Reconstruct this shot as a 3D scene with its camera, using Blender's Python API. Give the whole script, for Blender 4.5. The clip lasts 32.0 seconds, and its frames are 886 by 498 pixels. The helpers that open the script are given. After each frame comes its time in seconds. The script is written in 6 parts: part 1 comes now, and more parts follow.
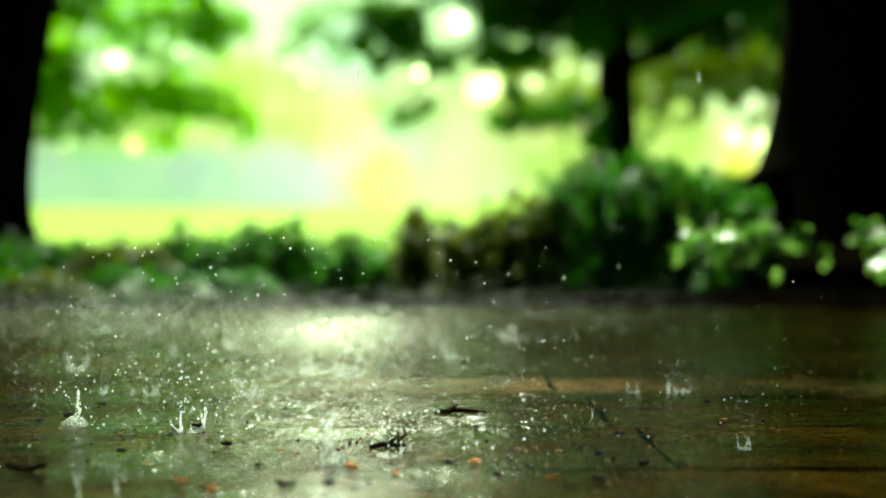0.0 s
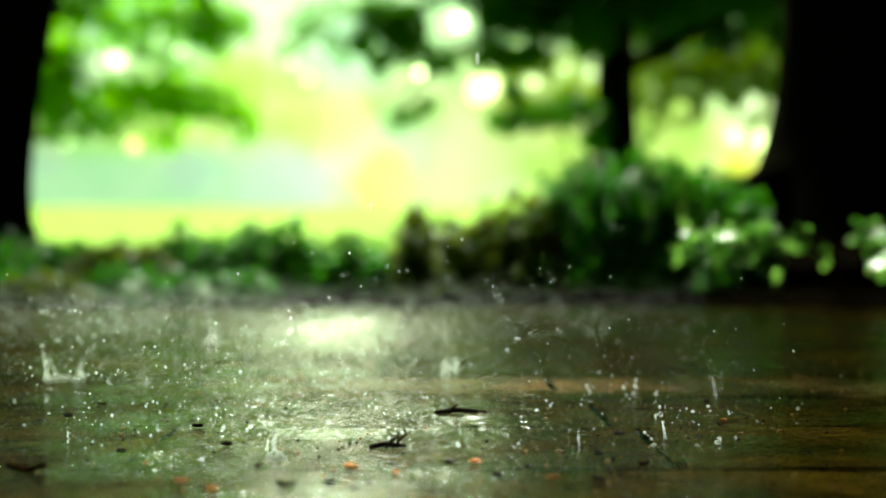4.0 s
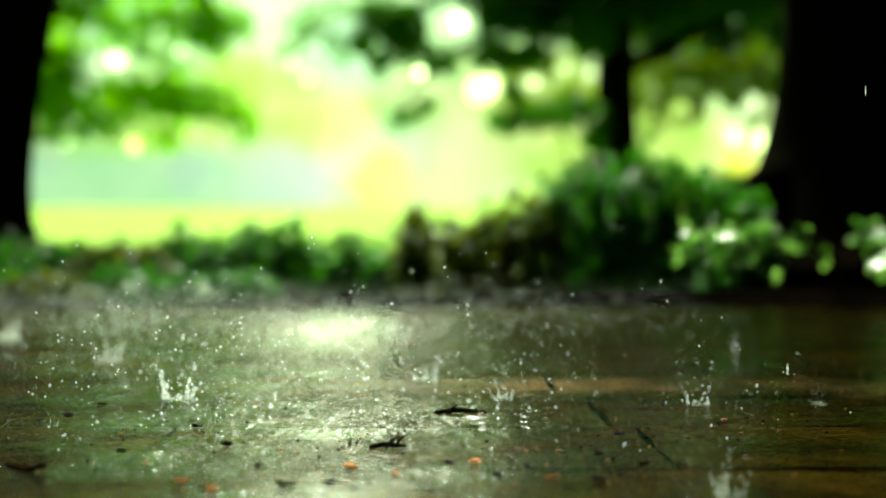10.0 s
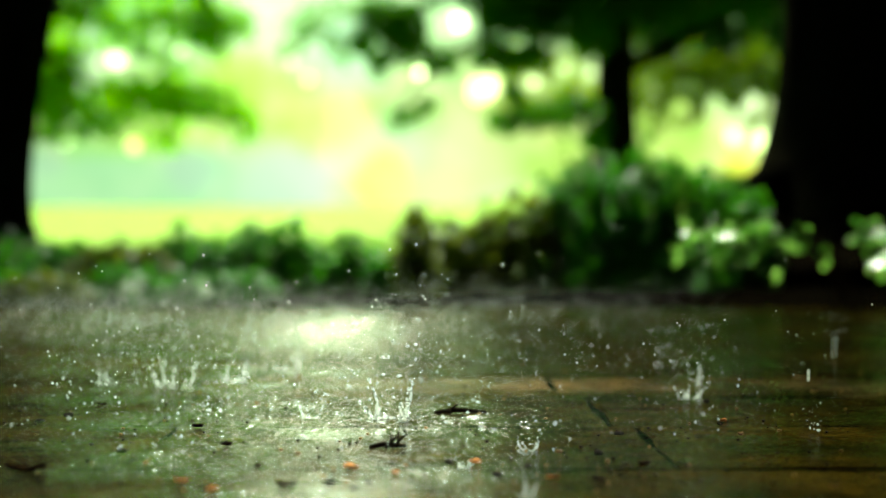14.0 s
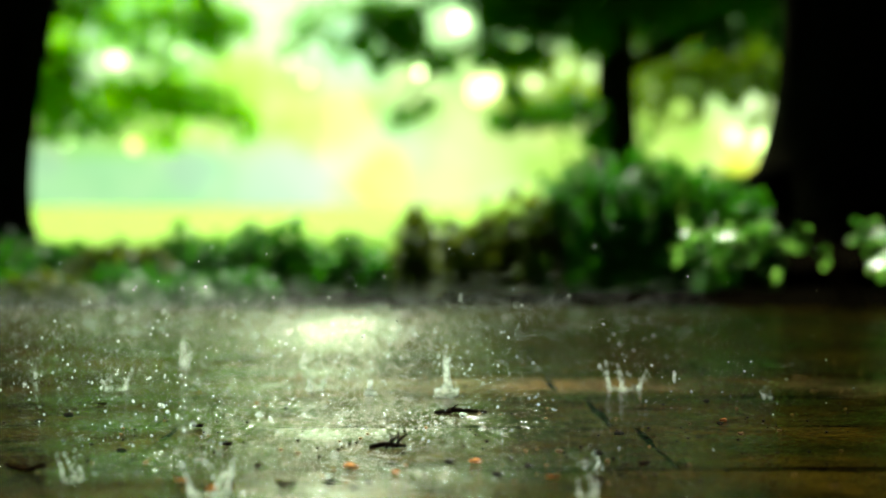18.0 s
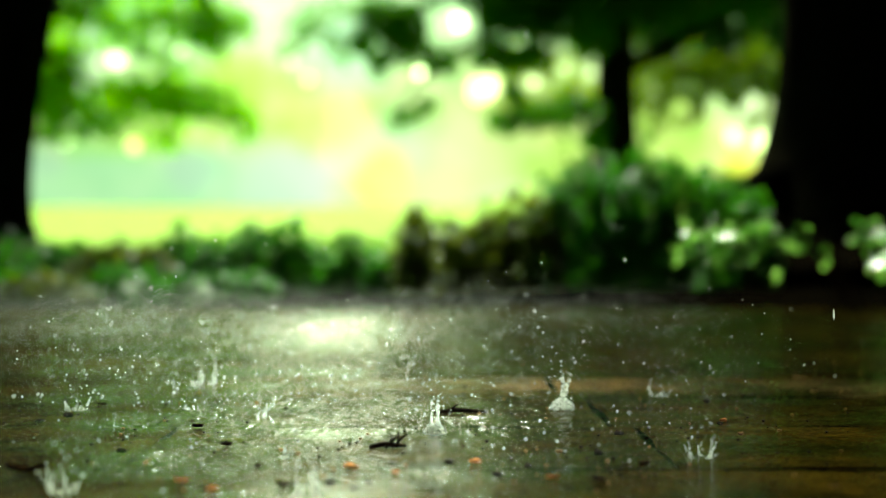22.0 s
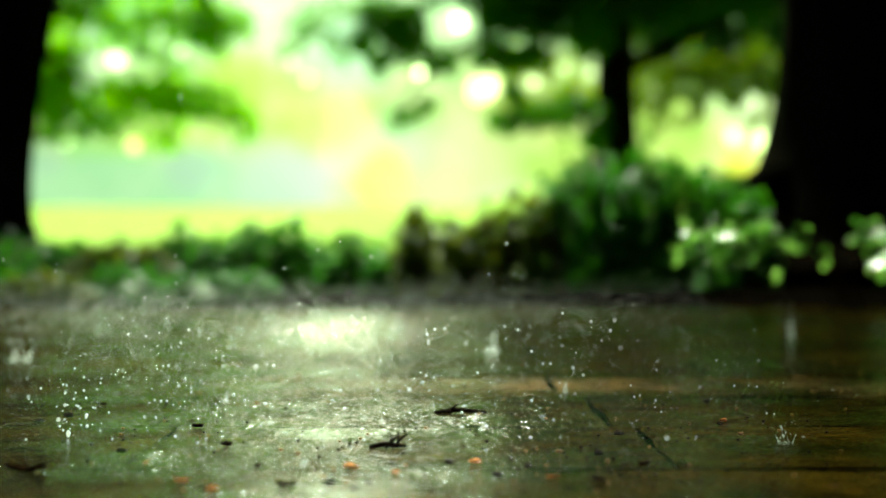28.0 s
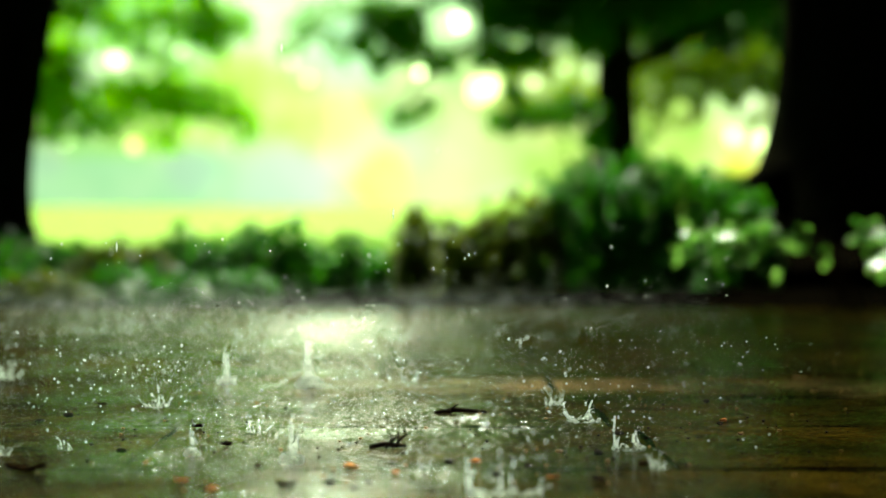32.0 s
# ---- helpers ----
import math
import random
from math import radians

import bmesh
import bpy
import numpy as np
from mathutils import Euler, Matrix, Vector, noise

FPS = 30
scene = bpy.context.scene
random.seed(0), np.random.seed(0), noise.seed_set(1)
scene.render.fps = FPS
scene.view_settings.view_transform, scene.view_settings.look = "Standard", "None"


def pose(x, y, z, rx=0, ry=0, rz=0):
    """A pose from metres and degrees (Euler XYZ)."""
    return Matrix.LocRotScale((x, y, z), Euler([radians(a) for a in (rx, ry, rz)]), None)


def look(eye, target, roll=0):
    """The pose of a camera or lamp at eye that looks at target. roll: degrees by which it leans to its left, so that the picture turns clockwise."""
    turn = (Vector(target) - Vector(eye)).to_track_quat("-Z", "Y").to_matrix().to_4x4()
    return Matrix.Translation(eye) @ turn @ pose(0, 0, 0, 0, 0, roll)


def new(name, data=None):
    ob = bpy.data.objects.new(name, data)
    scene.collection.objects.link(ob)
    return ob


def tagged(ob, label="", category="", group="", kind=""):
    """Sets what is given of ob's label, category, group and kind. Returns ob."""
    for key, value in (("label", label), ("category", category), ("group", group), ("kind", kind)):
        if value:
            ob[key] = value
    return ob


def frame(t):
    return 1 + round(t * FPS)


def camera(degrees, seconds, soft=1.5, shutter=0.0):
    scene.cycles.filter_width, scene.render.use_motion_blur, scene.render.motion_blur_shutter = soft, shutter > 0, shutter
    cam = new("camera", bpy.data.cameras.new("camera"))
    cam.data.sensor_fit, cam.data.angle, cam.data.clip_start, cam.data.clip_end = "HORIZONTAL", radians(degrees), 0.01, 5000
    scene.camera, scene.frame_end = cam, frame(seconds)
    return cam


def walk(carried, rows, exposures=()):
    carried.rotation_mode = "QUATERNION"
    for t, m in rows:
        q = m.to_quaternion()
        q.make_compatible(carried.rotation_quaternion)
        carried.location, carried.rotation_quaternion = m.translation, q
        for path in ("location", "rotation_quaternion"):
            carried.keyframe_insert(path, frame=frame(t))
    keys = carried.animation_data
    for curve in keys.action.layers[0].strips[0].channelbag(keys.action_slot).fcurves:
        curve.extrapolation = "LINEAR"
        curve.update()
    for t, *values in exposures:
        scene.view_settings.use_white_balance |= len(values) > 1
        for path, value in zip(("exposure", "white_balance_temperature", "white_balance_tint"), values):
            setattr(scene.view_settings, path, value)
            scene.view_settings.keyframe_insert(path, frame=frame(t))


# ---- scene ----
# ---------------------------------------------------------------- camera
# A still camera just above the wet paving, with a wide aperture focused on the near slabs.
cam = camera(28.0, 32.0, soft=0.8)
EYE = (0.0, 0.0, 0.115)
STILL = look(EYE, (0.0, 10.0, 0.115 - 0.0668))
cam.data.dof.use_dof = True
cam.data.dof.focus_distance = 1.06
cam.data.dof.aperture_fstop = 5.4
walk(cam, [(0.0, STILL), (32.0, STILL)], [(0.0, 2.10, 7300, -28), (32.0, 2.10, 7300, -28)])

# ---------------------------------------------------------------- world and sun
world = bpy.data.worlds.new("overcast_sky")
scene.world = world
world.use_nodes = True
wn = world.node_tree
sky = wn.nodes.new("ShaderNodeTexSky")
sky.sky_type = "NISHITA"
sky.sun_disc = False
sky.sun_elevation = radians(36)
sky.sun_rotation = radians(-3.4)
sky.dust_density = 3.0
sky.air_density = 1.0
wn.links.new(sky.outputs[0], wn.nodes["Background"].inputs[0])
wn.nodes["Background"].inputs[1].default_value = 0.08

sun_data = bpy.data.lights.new("sun", "SUN")
sun_data.energy = 3.0
sun_data.angle = radians(14)
sun_data.color = (1.0, 1.0, 0.90)
sun = new("sun", sun_data)
sun.matrix_world = look((-1.2, 20.0, 14.5), (0, 0, 0))


# ---------------------------------------------------------------- materials
def material(name):
    m = bpy.data.materials.new(name)
    m.use_nodes = True
    return m, m.node_tree, m.node_tree.nodes["Principled BSDF"]


def add(tree, kind, **values):
    n = tree.nodes.new(kind)
    for k, v in values.items():
        n.inputs[k].default_value = v
    return n


def ramp(tree, source, stops):
    n = tree.nodes.new("ShaderNodeValToRGB")
    el = n.color_ramp.elements
    while len(el) < len(stops):
        el.new(0.5)
    for e, (p, c) in zip(el, stops):
        e.position = p
        e.color = (*c, 1) if len(c) == 3 else (c[0], c[0], c[0], 1)
    tree.links.new(source, n.inputs[0])
    return n


def noise_tex(tree, scale, detail=4.0, rough=0.55, vector=None, distortion=0.0):
    n = add(tree, "ShaderNodeTexNoise", Scale=scale, Detail=detail, Roughness=rough, Distortion=distortion)
    if vector is not None:
        tree.links.new(vector, n.inputs["Vector"])
    return n


def place_of(tree):
    """World position, so that alike pieces do not repeat."""
    return tree.nodes.new("ShaderNodeNewGeometry").outputs["Position"]


def bump_of(tree, height, distance, strength=1.0, normal=None):
    n = add(tree, "ShaderNodeBump", Strength=strength, Distance=distance)
    tree.links.new(height, n.inputs["Height"])
    if normal is not None:
        tree.links.new(normal, n.inputs["Normal"])
    return n


def mix_col(tree, a, b, fac, mode="MIX"):
    n = tree.nodes.new("ShaderNodeMix")
    n.data_type, n.blend_type = "RGBA", mode
    for sock, v in ((n.inputs[0], fac), (n.inputs[6], a), (n.inputs[7], b)):
        if isinstance(v, bpy.types.NodeSocket):
            tree.links.new(v, sock)
        else:
            sock.default_value = v if isinstance(v, float) else (*v, 1)
    return n.outputs[2]


def wet_stone(name, dark, middle, light, tan=None):
    m, t, b = material(name)
    pos = place_of(t)
    info = t.nodes.new("ShaderNodeObjectInfo")
    patches = noise_tex(t, 5.0, 5, 0.6, pos)
    grain = noise_tex(t, 260.0, 4, 0.7, pos)
    moss = noise_tex(t, 9.0, 6, 0.65, pos)
    base = ramp(t, patches.outputs[0], [(0.3, dark), (0.5, middle), (0.72, light)])
    ground = base.outputs[0]
    if tan:
        # sandstone shows through where the dark skin has worn off
        edge = noise_tex(t, 16.0, 5, 0.65, pos)
        swing = t.nodes.new("ShaderNodeVectorMath")
        swing.operation = "MULTIPLY_ADD"
        swing.inputs[1].default_value = (0.14, 0.14, 0.0)
        swing.inputs[2].default_value = (-0.07, -0.07, 0.0)
        t.links.new(edge.outputs["Color"], swing.inputs[0])
        moved = t.nodes.new("ShaderNodeVectorMath")
        t.links.new(pos, moved.inputs[0])
        t.links.new(swing.outputs[0], moved.inputs[1])
        sandy = ramp(t, patches.outputs[0], [(0.3, tan[0]), (0.5, tan[1]), (0.72, tan[2])])
        for centre, reach in (((0.075, 1.385, 0.0), (0.155, 0.09, 1.0)), ((0.30, 1.36, 0.0), (0.06, 0.09, 1.0))):
            mp = t.nodes.new("ShaderNodeMapping")
            mp.vector_type = "TEXTURE"
            mp.inputs["Location"].default_value = centre
            mp.inputs["Scale"].default_value = reach
            t.links.new(moved.outputs[0], mp.inputs[0])
            far = t.nodes.new("ShaderNodeVectorMath")
            far.operation = "LENGTH"
            t.links.new(mp.outputs[0], far.inputs[0])
            worn = ramp(t, far.outputs["Value"], [(0.4, (0.9,)), (1.0, (0.0,))])
            ground = mix_col(t, ground, sandy.outputs[0], worn.outputs[0])
    each = ramp(t, info.outputs["Random"], [(0.0, (0.62, 0.60, 0.46)), (0.5, (0.9, 0.9, 0.9)), (1.0, (1.1, 1.0, 0.85))])
    col = mix_col(t, ground, each.outputs[0], 1.0, "MULTIPLY")
    mossy = ramp(t, moss.outputs[0], [(0.46, (0.0,)), (0.68, (0.7,))])
    col = mix_col(t, col, (0.040, 0.058, 0.010), mossy.outputs[0])
    specks = ramp(t, grain.outputs[0], [(0.38, (0.3, 0.3, 0.3)), (0.5, (0.9, 0.9, 0.9)), (0.64, (1.7, 1.7, 1.6))])
    col = mix_col(t, col, specks.outputs[0], 0.7, "MULTIPLY")
    blots = noise_tex(t, 34.0, 5, 0.7, pos, 0.8)
    stain = ramp(t, blots.outputs[0], [(0.36, (0.4, 0.4, 0.36)), (0.5, (0.95, 0.95, 0.9)), (0.68, (1.6, 1.45, 1.25))])
    col = mix_col(t, col, stain.outputs[0], 1.0, "MULTIPLY")
    t.links.new(col, b.inputs["Base Color"])
    b.inputs["Roughness"].default_value = 0.6
    b.inputs["Specular IOR Level"].default_value = 0.0
    coarse = noise_tex(t, 95.0, 3, 0.6, pos)
    bn = bump_of(t, coarse.outputs[0], 0.004)
    bn2 = bump_of(t, grain.outputs[0], 0.0012, 1.0, bn.outputs[0])
    t.links.new(bn2.outputs[0], b.inputs["Normal"])
    return m


def soil(name, dark, light, scale, rough=0.6, relief=0.01, gloss=0.0):
    m, t, b = material(name)
    pos = place_of(t)
    big = noise_tex(t, scale, 6, 0.65, pos)
    fine = noise_tex(t, scale * 14, 4, 0.7, pos)
    r = ramp(t, big.outputs[0], [(0.3, dark), (0.7, light)])
    f = ramp(t, fine.outputs[0], [(0.3, (0.55, 0.55, 0.55)), (0.65, (1.15, 1.15, 1.15))])
    t.links.new(mix_col(t, r.outputs[0], f.outputs[0], 0.8, "MULTIPLY"), b.inputs["Base Color"])
    b.inputs["Roughness"].default_value = rough
    b.inputs["Specular IOR Level"].default_value = gloss
    bn = bump_of(t, fine.outputs[0], relief)
    t.links.new(bn.outputs[0], b.inputs["Normal"])
    return m


def bark():
    m, t, b = material("wet_bark")
    pos = place_of(t)
    mp = t.nodes.new("ShaderNodeMapping")
    mp.inputs["Scale"].default_value = (1.0, 1.0, 0.16)
    t.links.new(pos, mp.inputs[0])
    ridges = noise_tex(t, 26.0, 6, 0.7, mp.outputs[0], 0.6)
    blot = noise_tex(t, 5.0, 4, 0.6, pos)
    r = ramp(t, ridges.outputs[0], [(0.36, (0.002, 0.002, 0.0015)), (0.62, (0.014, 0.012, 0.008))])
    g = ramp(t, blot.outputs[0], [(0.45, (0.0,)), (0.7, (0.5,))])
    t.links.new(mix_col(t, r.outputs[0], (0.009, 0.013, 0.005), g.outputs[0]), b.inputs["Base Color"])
    b.inputs["Roughness"].default_value = 0.7
    b.inputs["Specular IOR Level"].default_value = 0.0
    bn = bump_of(t, ridges.outputs[0], 0.03)
    t.links.new(bn.outputs[0], b.inputs["Normal"])
    return m


def leaf_mat(name, dark, light, glow=0.5, rough=0.5, gloss=0.08):
    """Thin leaves: gloss on the face, daylight shining through."""
    m, t, b = material(name)
    geo = t.nodes.new("ShaderNodeNewGeometry")
    r = ramp(t, geo.outputs["Random Per Island"], [(0.0, dark), (1.0, light)])
    mot = noise_tex(t, 60.0, 3, 0.6, geo.outputs["Position"])
    mm = ramp(t, mot.outputs[0], [(0.3, (0.75, 0.75, 0.75)), (0.7, (1.15, 1.15, 1.1))])
    col = mix_col(t, r.outputs[0], mm.outputs[0], 0.7, "MULTIPLY")
    t.links.new(col, b.inputs["Base Color"])
    b.inputs["Roughness"].default_value = rough
    b.inputs["Specular IOR Level"].default_value = gloss
    tr = t.nodes.new("ShaderNodeBsdfTranslucent")
    t.links.new(mix_col(t, col, (1.6, 1.9, 0.7), 1.0, "MULTIPLY"), tr.inputs[0])
    mx = t.nodes.new("ShaderNodeMixShader")
    mx.inputs[0].default_value = glow
    t.links.new(b.outputs[0], mx.inputs[1])
    t.links.new(tr.outputs[0], mx.inputs[2])
    t.links.new(mx.outputs[0], t.nodes["Material Output"].inputs[0])
    return m


def water_mat(name, clear, beaten, grain=420.0, much=0.5):
    m, t, b = material(name)
    b.inputs["Base Color"].default_value = (0.97, 1.0, 0.97, 1)
    b.inputs["Roughness"].default_value = 0.02
    b.inputs["IOR"].default_value = 1.33
    b.inputs["Transmission Weight"].default_value = 1.0
    n = noise_tex(t, 520.0, 2, 0.5, place_of(t))
    bn = bump_of(t, n.outputs[0], 0.0010)
    t.links.new(bn.outputs[0], b.inputs["Normal"])
    # the walls are thin: part of the light goes straight on
    thin = t.nodes.new("ShaderNodeBsdfTransparent")
    clear_wall = t.nodes.new("ShaderNodeMixShader")
    clear_wall.inputs[0].default_value = 0.4
    t.links.new(b.outputs[0], clear_wall.inputs[1])
    t.links.new(thin.outputs[0], clear_wall.inputs[2])
    # air bubbles beaten into the water scatter light
    lit = t.nodes.new("ShaderNodeBsdfTranslucent")
    lit.inputs[0].default_value = (0.97, 0.98, 0.96, 1)
    face = add(t, "ShaderNodeBsdfDiffuse")
    face.inputs[0].default_value = (0.97, 0.98, 0.96, 1)
    both = t.nodes.new("ShaderNodeMixShader")
    both.inputs[0].default_value = 0.3
    t.links.new(lit.outputs[0], both.inputs[1])
    t.links.new(face.outputs[0], both.inputs[2])
    froth = t.nodes.new("ShaderNodeMixShader")
    froth.inputs[0].default_value = 0.3
    t.links.new(both.outputs[0], froth.inputs[1])
    t.links.new(thin.outputs[0], froth.inputs[2])
    mx = t.nodes.new("ShaderNodeMixShader")
    clots = noise_tex(t, grain, 2, 0.5, place_of(t), 0.6)
    air = ramp(t, clots.outputs[0], [(much - 0.04, (clear,)), (much + 0.04, (beaten,))])
    t.links.new(air.outputs[0], mx.inputs[0])
    t.links.new(clear_wall.outputs[0], mx.inputs[1])
    t.links.new(froth.outputs[0], mx.inputs[2])
    t.links.new(mx.outputs[0], t.nodes["Material Output"].inputs[0])
    return m


def film_mat():
    """Clear rain water lying on stone: a mirror at a low angle, see-through from above, broken where grains stand out."""
    m, t, b = material("water_film")
    t.nodes.remove(b)
    pos = place_of(t)
    gl = t.nodes.new("ShaderNodeBsdfGlossy")
    cover = noise_tex(t, 9.0, 7, 0.72, pos)
    r = ramp(t, cover.outputs[0], [(0.36, (0.075,)), (0.62, (0.02,))])
    t.links.new(r.outputs[0], gl.inputs["Roughness"])
    # small wrinkles that every falling drop sends out
    drawn = t.nodes.new("ShaderNodeMapping")
    drawn.inputs["Scale"].default_value = (0.45, 1.0, 1.0)
    t.links.new(pos, drawn.inputs[0])
    wrinkle = noise_tex(t, 480.0, 3, 0.6, drawn.outputs[0], 0.5)
    wr = bump_of(t, wrinkle.outputs[0], 0.00037, 0.7)
    # sharp little ridges where the water runs thin over the grain of the stone
    longer = t.nodes.new("ShaderNodeMapping")
    longer.inputs["Scale"].default_value = (1.2, 1.0, 1.0)
    t.links.new(pos, longer.inputs[0])
    ridges = noise_tex(t, 165.0, 3, 0.5, longer.outputs[0], 0.8)
    thin = noise_tex(t, 11.0, 4, 0.65, pos)
    where_thin = ramp(t, thin.outputs[0], [(0.38, (0.05,)), (0.62, (0.8,))])
    rg = bump_of(t, ridges.outputs[0], 0.0012, 1.0, wr.outputs[0])
    t.links.new(where_thin.outputs[0], rg.inputs["Strength"])
    t.links.new(rg.outputs[0], gl.inputs["Normal"])
    tr = t.nodes.new("ShaderNodeBsdfTransparent")
    tr.inputs[0].default_value = (0.95, 0.95, 0.90, 1)
    fr = t.nodes.new("ShaderNodeFresnel")
    fr.inputs[0].default_value = 1.33
    t.links.new(rg.outputs[0], fr.inputs["Normal"])
    part_of = ramp(t, cover.outputs[0], [(0.36, (0.22,)), (0.62, (0.8,))])
    mul = t.nodes.new("ShaderNodeMath")
    mul.operation = "MULTIPLY"
    t.links.new(fr.outputs[0], mul.inputs[0])
    # the slabs fall a little to a shallow channel along the middle, where the water gathers
    axes = t.nodes.new("ShaderNodeSeparateXYZ")
    t.links.new(pos, axes.inputs[0])
    off = add(t, "ShaderNodeMapRange")
    off.inputs["From Min"].default_value = -0.45
    off.inputs["From Max"].default_value = 0.35
    t.links.new(axes.outputs["X"], off.inputs["Value"])
    channel = ramp(t, off.outputs[0], [(0.12, (0.95,)), (0.36, (1.0,)), (0.60, (1.0,)), (0.85, (1.0,))])
    wet = t.nodes.new("ShaderNodeMath")
    wet.operation = "MULTIPLY"
    t.links.new(part_of.outputs[0], wet.inputs[0])
    t.links.new(channel.outputs[0], wet.inputs[1])
    def pool(centre, reach, full):
        """Where water stands deep enough to cover every grain."""
        mp = t.nodes.new("ShaderNodeMapping")
        mp.vector_type = "TEXTURE"
        mp.inputs["Location"].default_value = centre
        mp.inputs["Scale"].default_value = reach
        t.links.new(ragged.outputs[0], mp.inputs[0])
        far = t.nodes.new("ShaderNodeVectorMath")
        far.operation = "LENGTH"
        t.links.new(mp.outputs[0], far.inputs[0])
        return ramp(t, far.outputs["Value"], [(0.15, (full,)), (1.0, (0.0,))]).outputs[0]

    # a ragged shore: the distance to a pool's middle wanders
    shore = noise_tex(t, 9.0, 4, 0.6, pos)
    swing = t.nodes.new("ShaderNodeVectorMath")
    swing.operation = "MULTIPLY_ADD"
    swing.inputs[1].default_value = (0.16, 0.9, 0.0)
    swing.inputs[2].default_value = (-0.08, -0.45, 0.0)
    t.links.new(shore.outputs["Color"], swing.inputs[0])
    ragged = t.nodes.new("ShaderNodeVectorMath")
    t.links.new(pos, ragged.inputs[0])
    t.links.new(swing.outputs[0], ragged.inputs[1])
    level = wet.outputs[0]
    for centre, reach, full in (((-0.13, 2.15, 0.0), (0.20, 0.85, 1.0), 1.0), ((-0.04, 0.95, 0.0), (0.12, 0.5, 1.0), 0.45), ((-0.075, 1.5, 0.0), (0.15, 0.42, 1.0), 0.6)):
        higher = t.nodes.new("ShaderNodeMath")
        higher.operation = "MAXIMUM"
        t.links.new(level, higher.inputs[0])
        t.links.new(pool(centre, reach, full), higher.inputs[1])
        level = higher.outputs[0]
    t.links.new(level, mul.inputs[1])
    mx = t.nodes.new("ShaderNodeMixShader")
    for i, sock in enumerate((mul.outputs[0], tr.outputs[0], gl.outputs[0])):
        t.links.new(sock, mx.inputs[i])
    t.links.new(mx.outputs[0], t.nodes["Material Output"].inputs[0])
    return m


def plain(name, colour, rough=0.5, var=0.35, scale=200.0):
    m, t, b = material(name)
    n = noise_tex(t, scale, 4, 0.6, place_of(t))
    lo = tuple(c * (1 - var) for c in colour)
    hi = tuple(c * (1 + var) for c in colour)
    r = ramp(t, n.outputs[0], [(0.3, lo), (0.7, hi)])
    t.links.new(r.outputs[0], b.inputs["Base Color"])
    b.inputs["Roughness"].default_value = rough
    b.inputs["Specular IOR Level"].default_value = 0.0
    bn = bump_of(t, n.outputs[0], 0.0008)
    t.links.new(bn.outputs[0], b.inputs["Normal"])
    return m


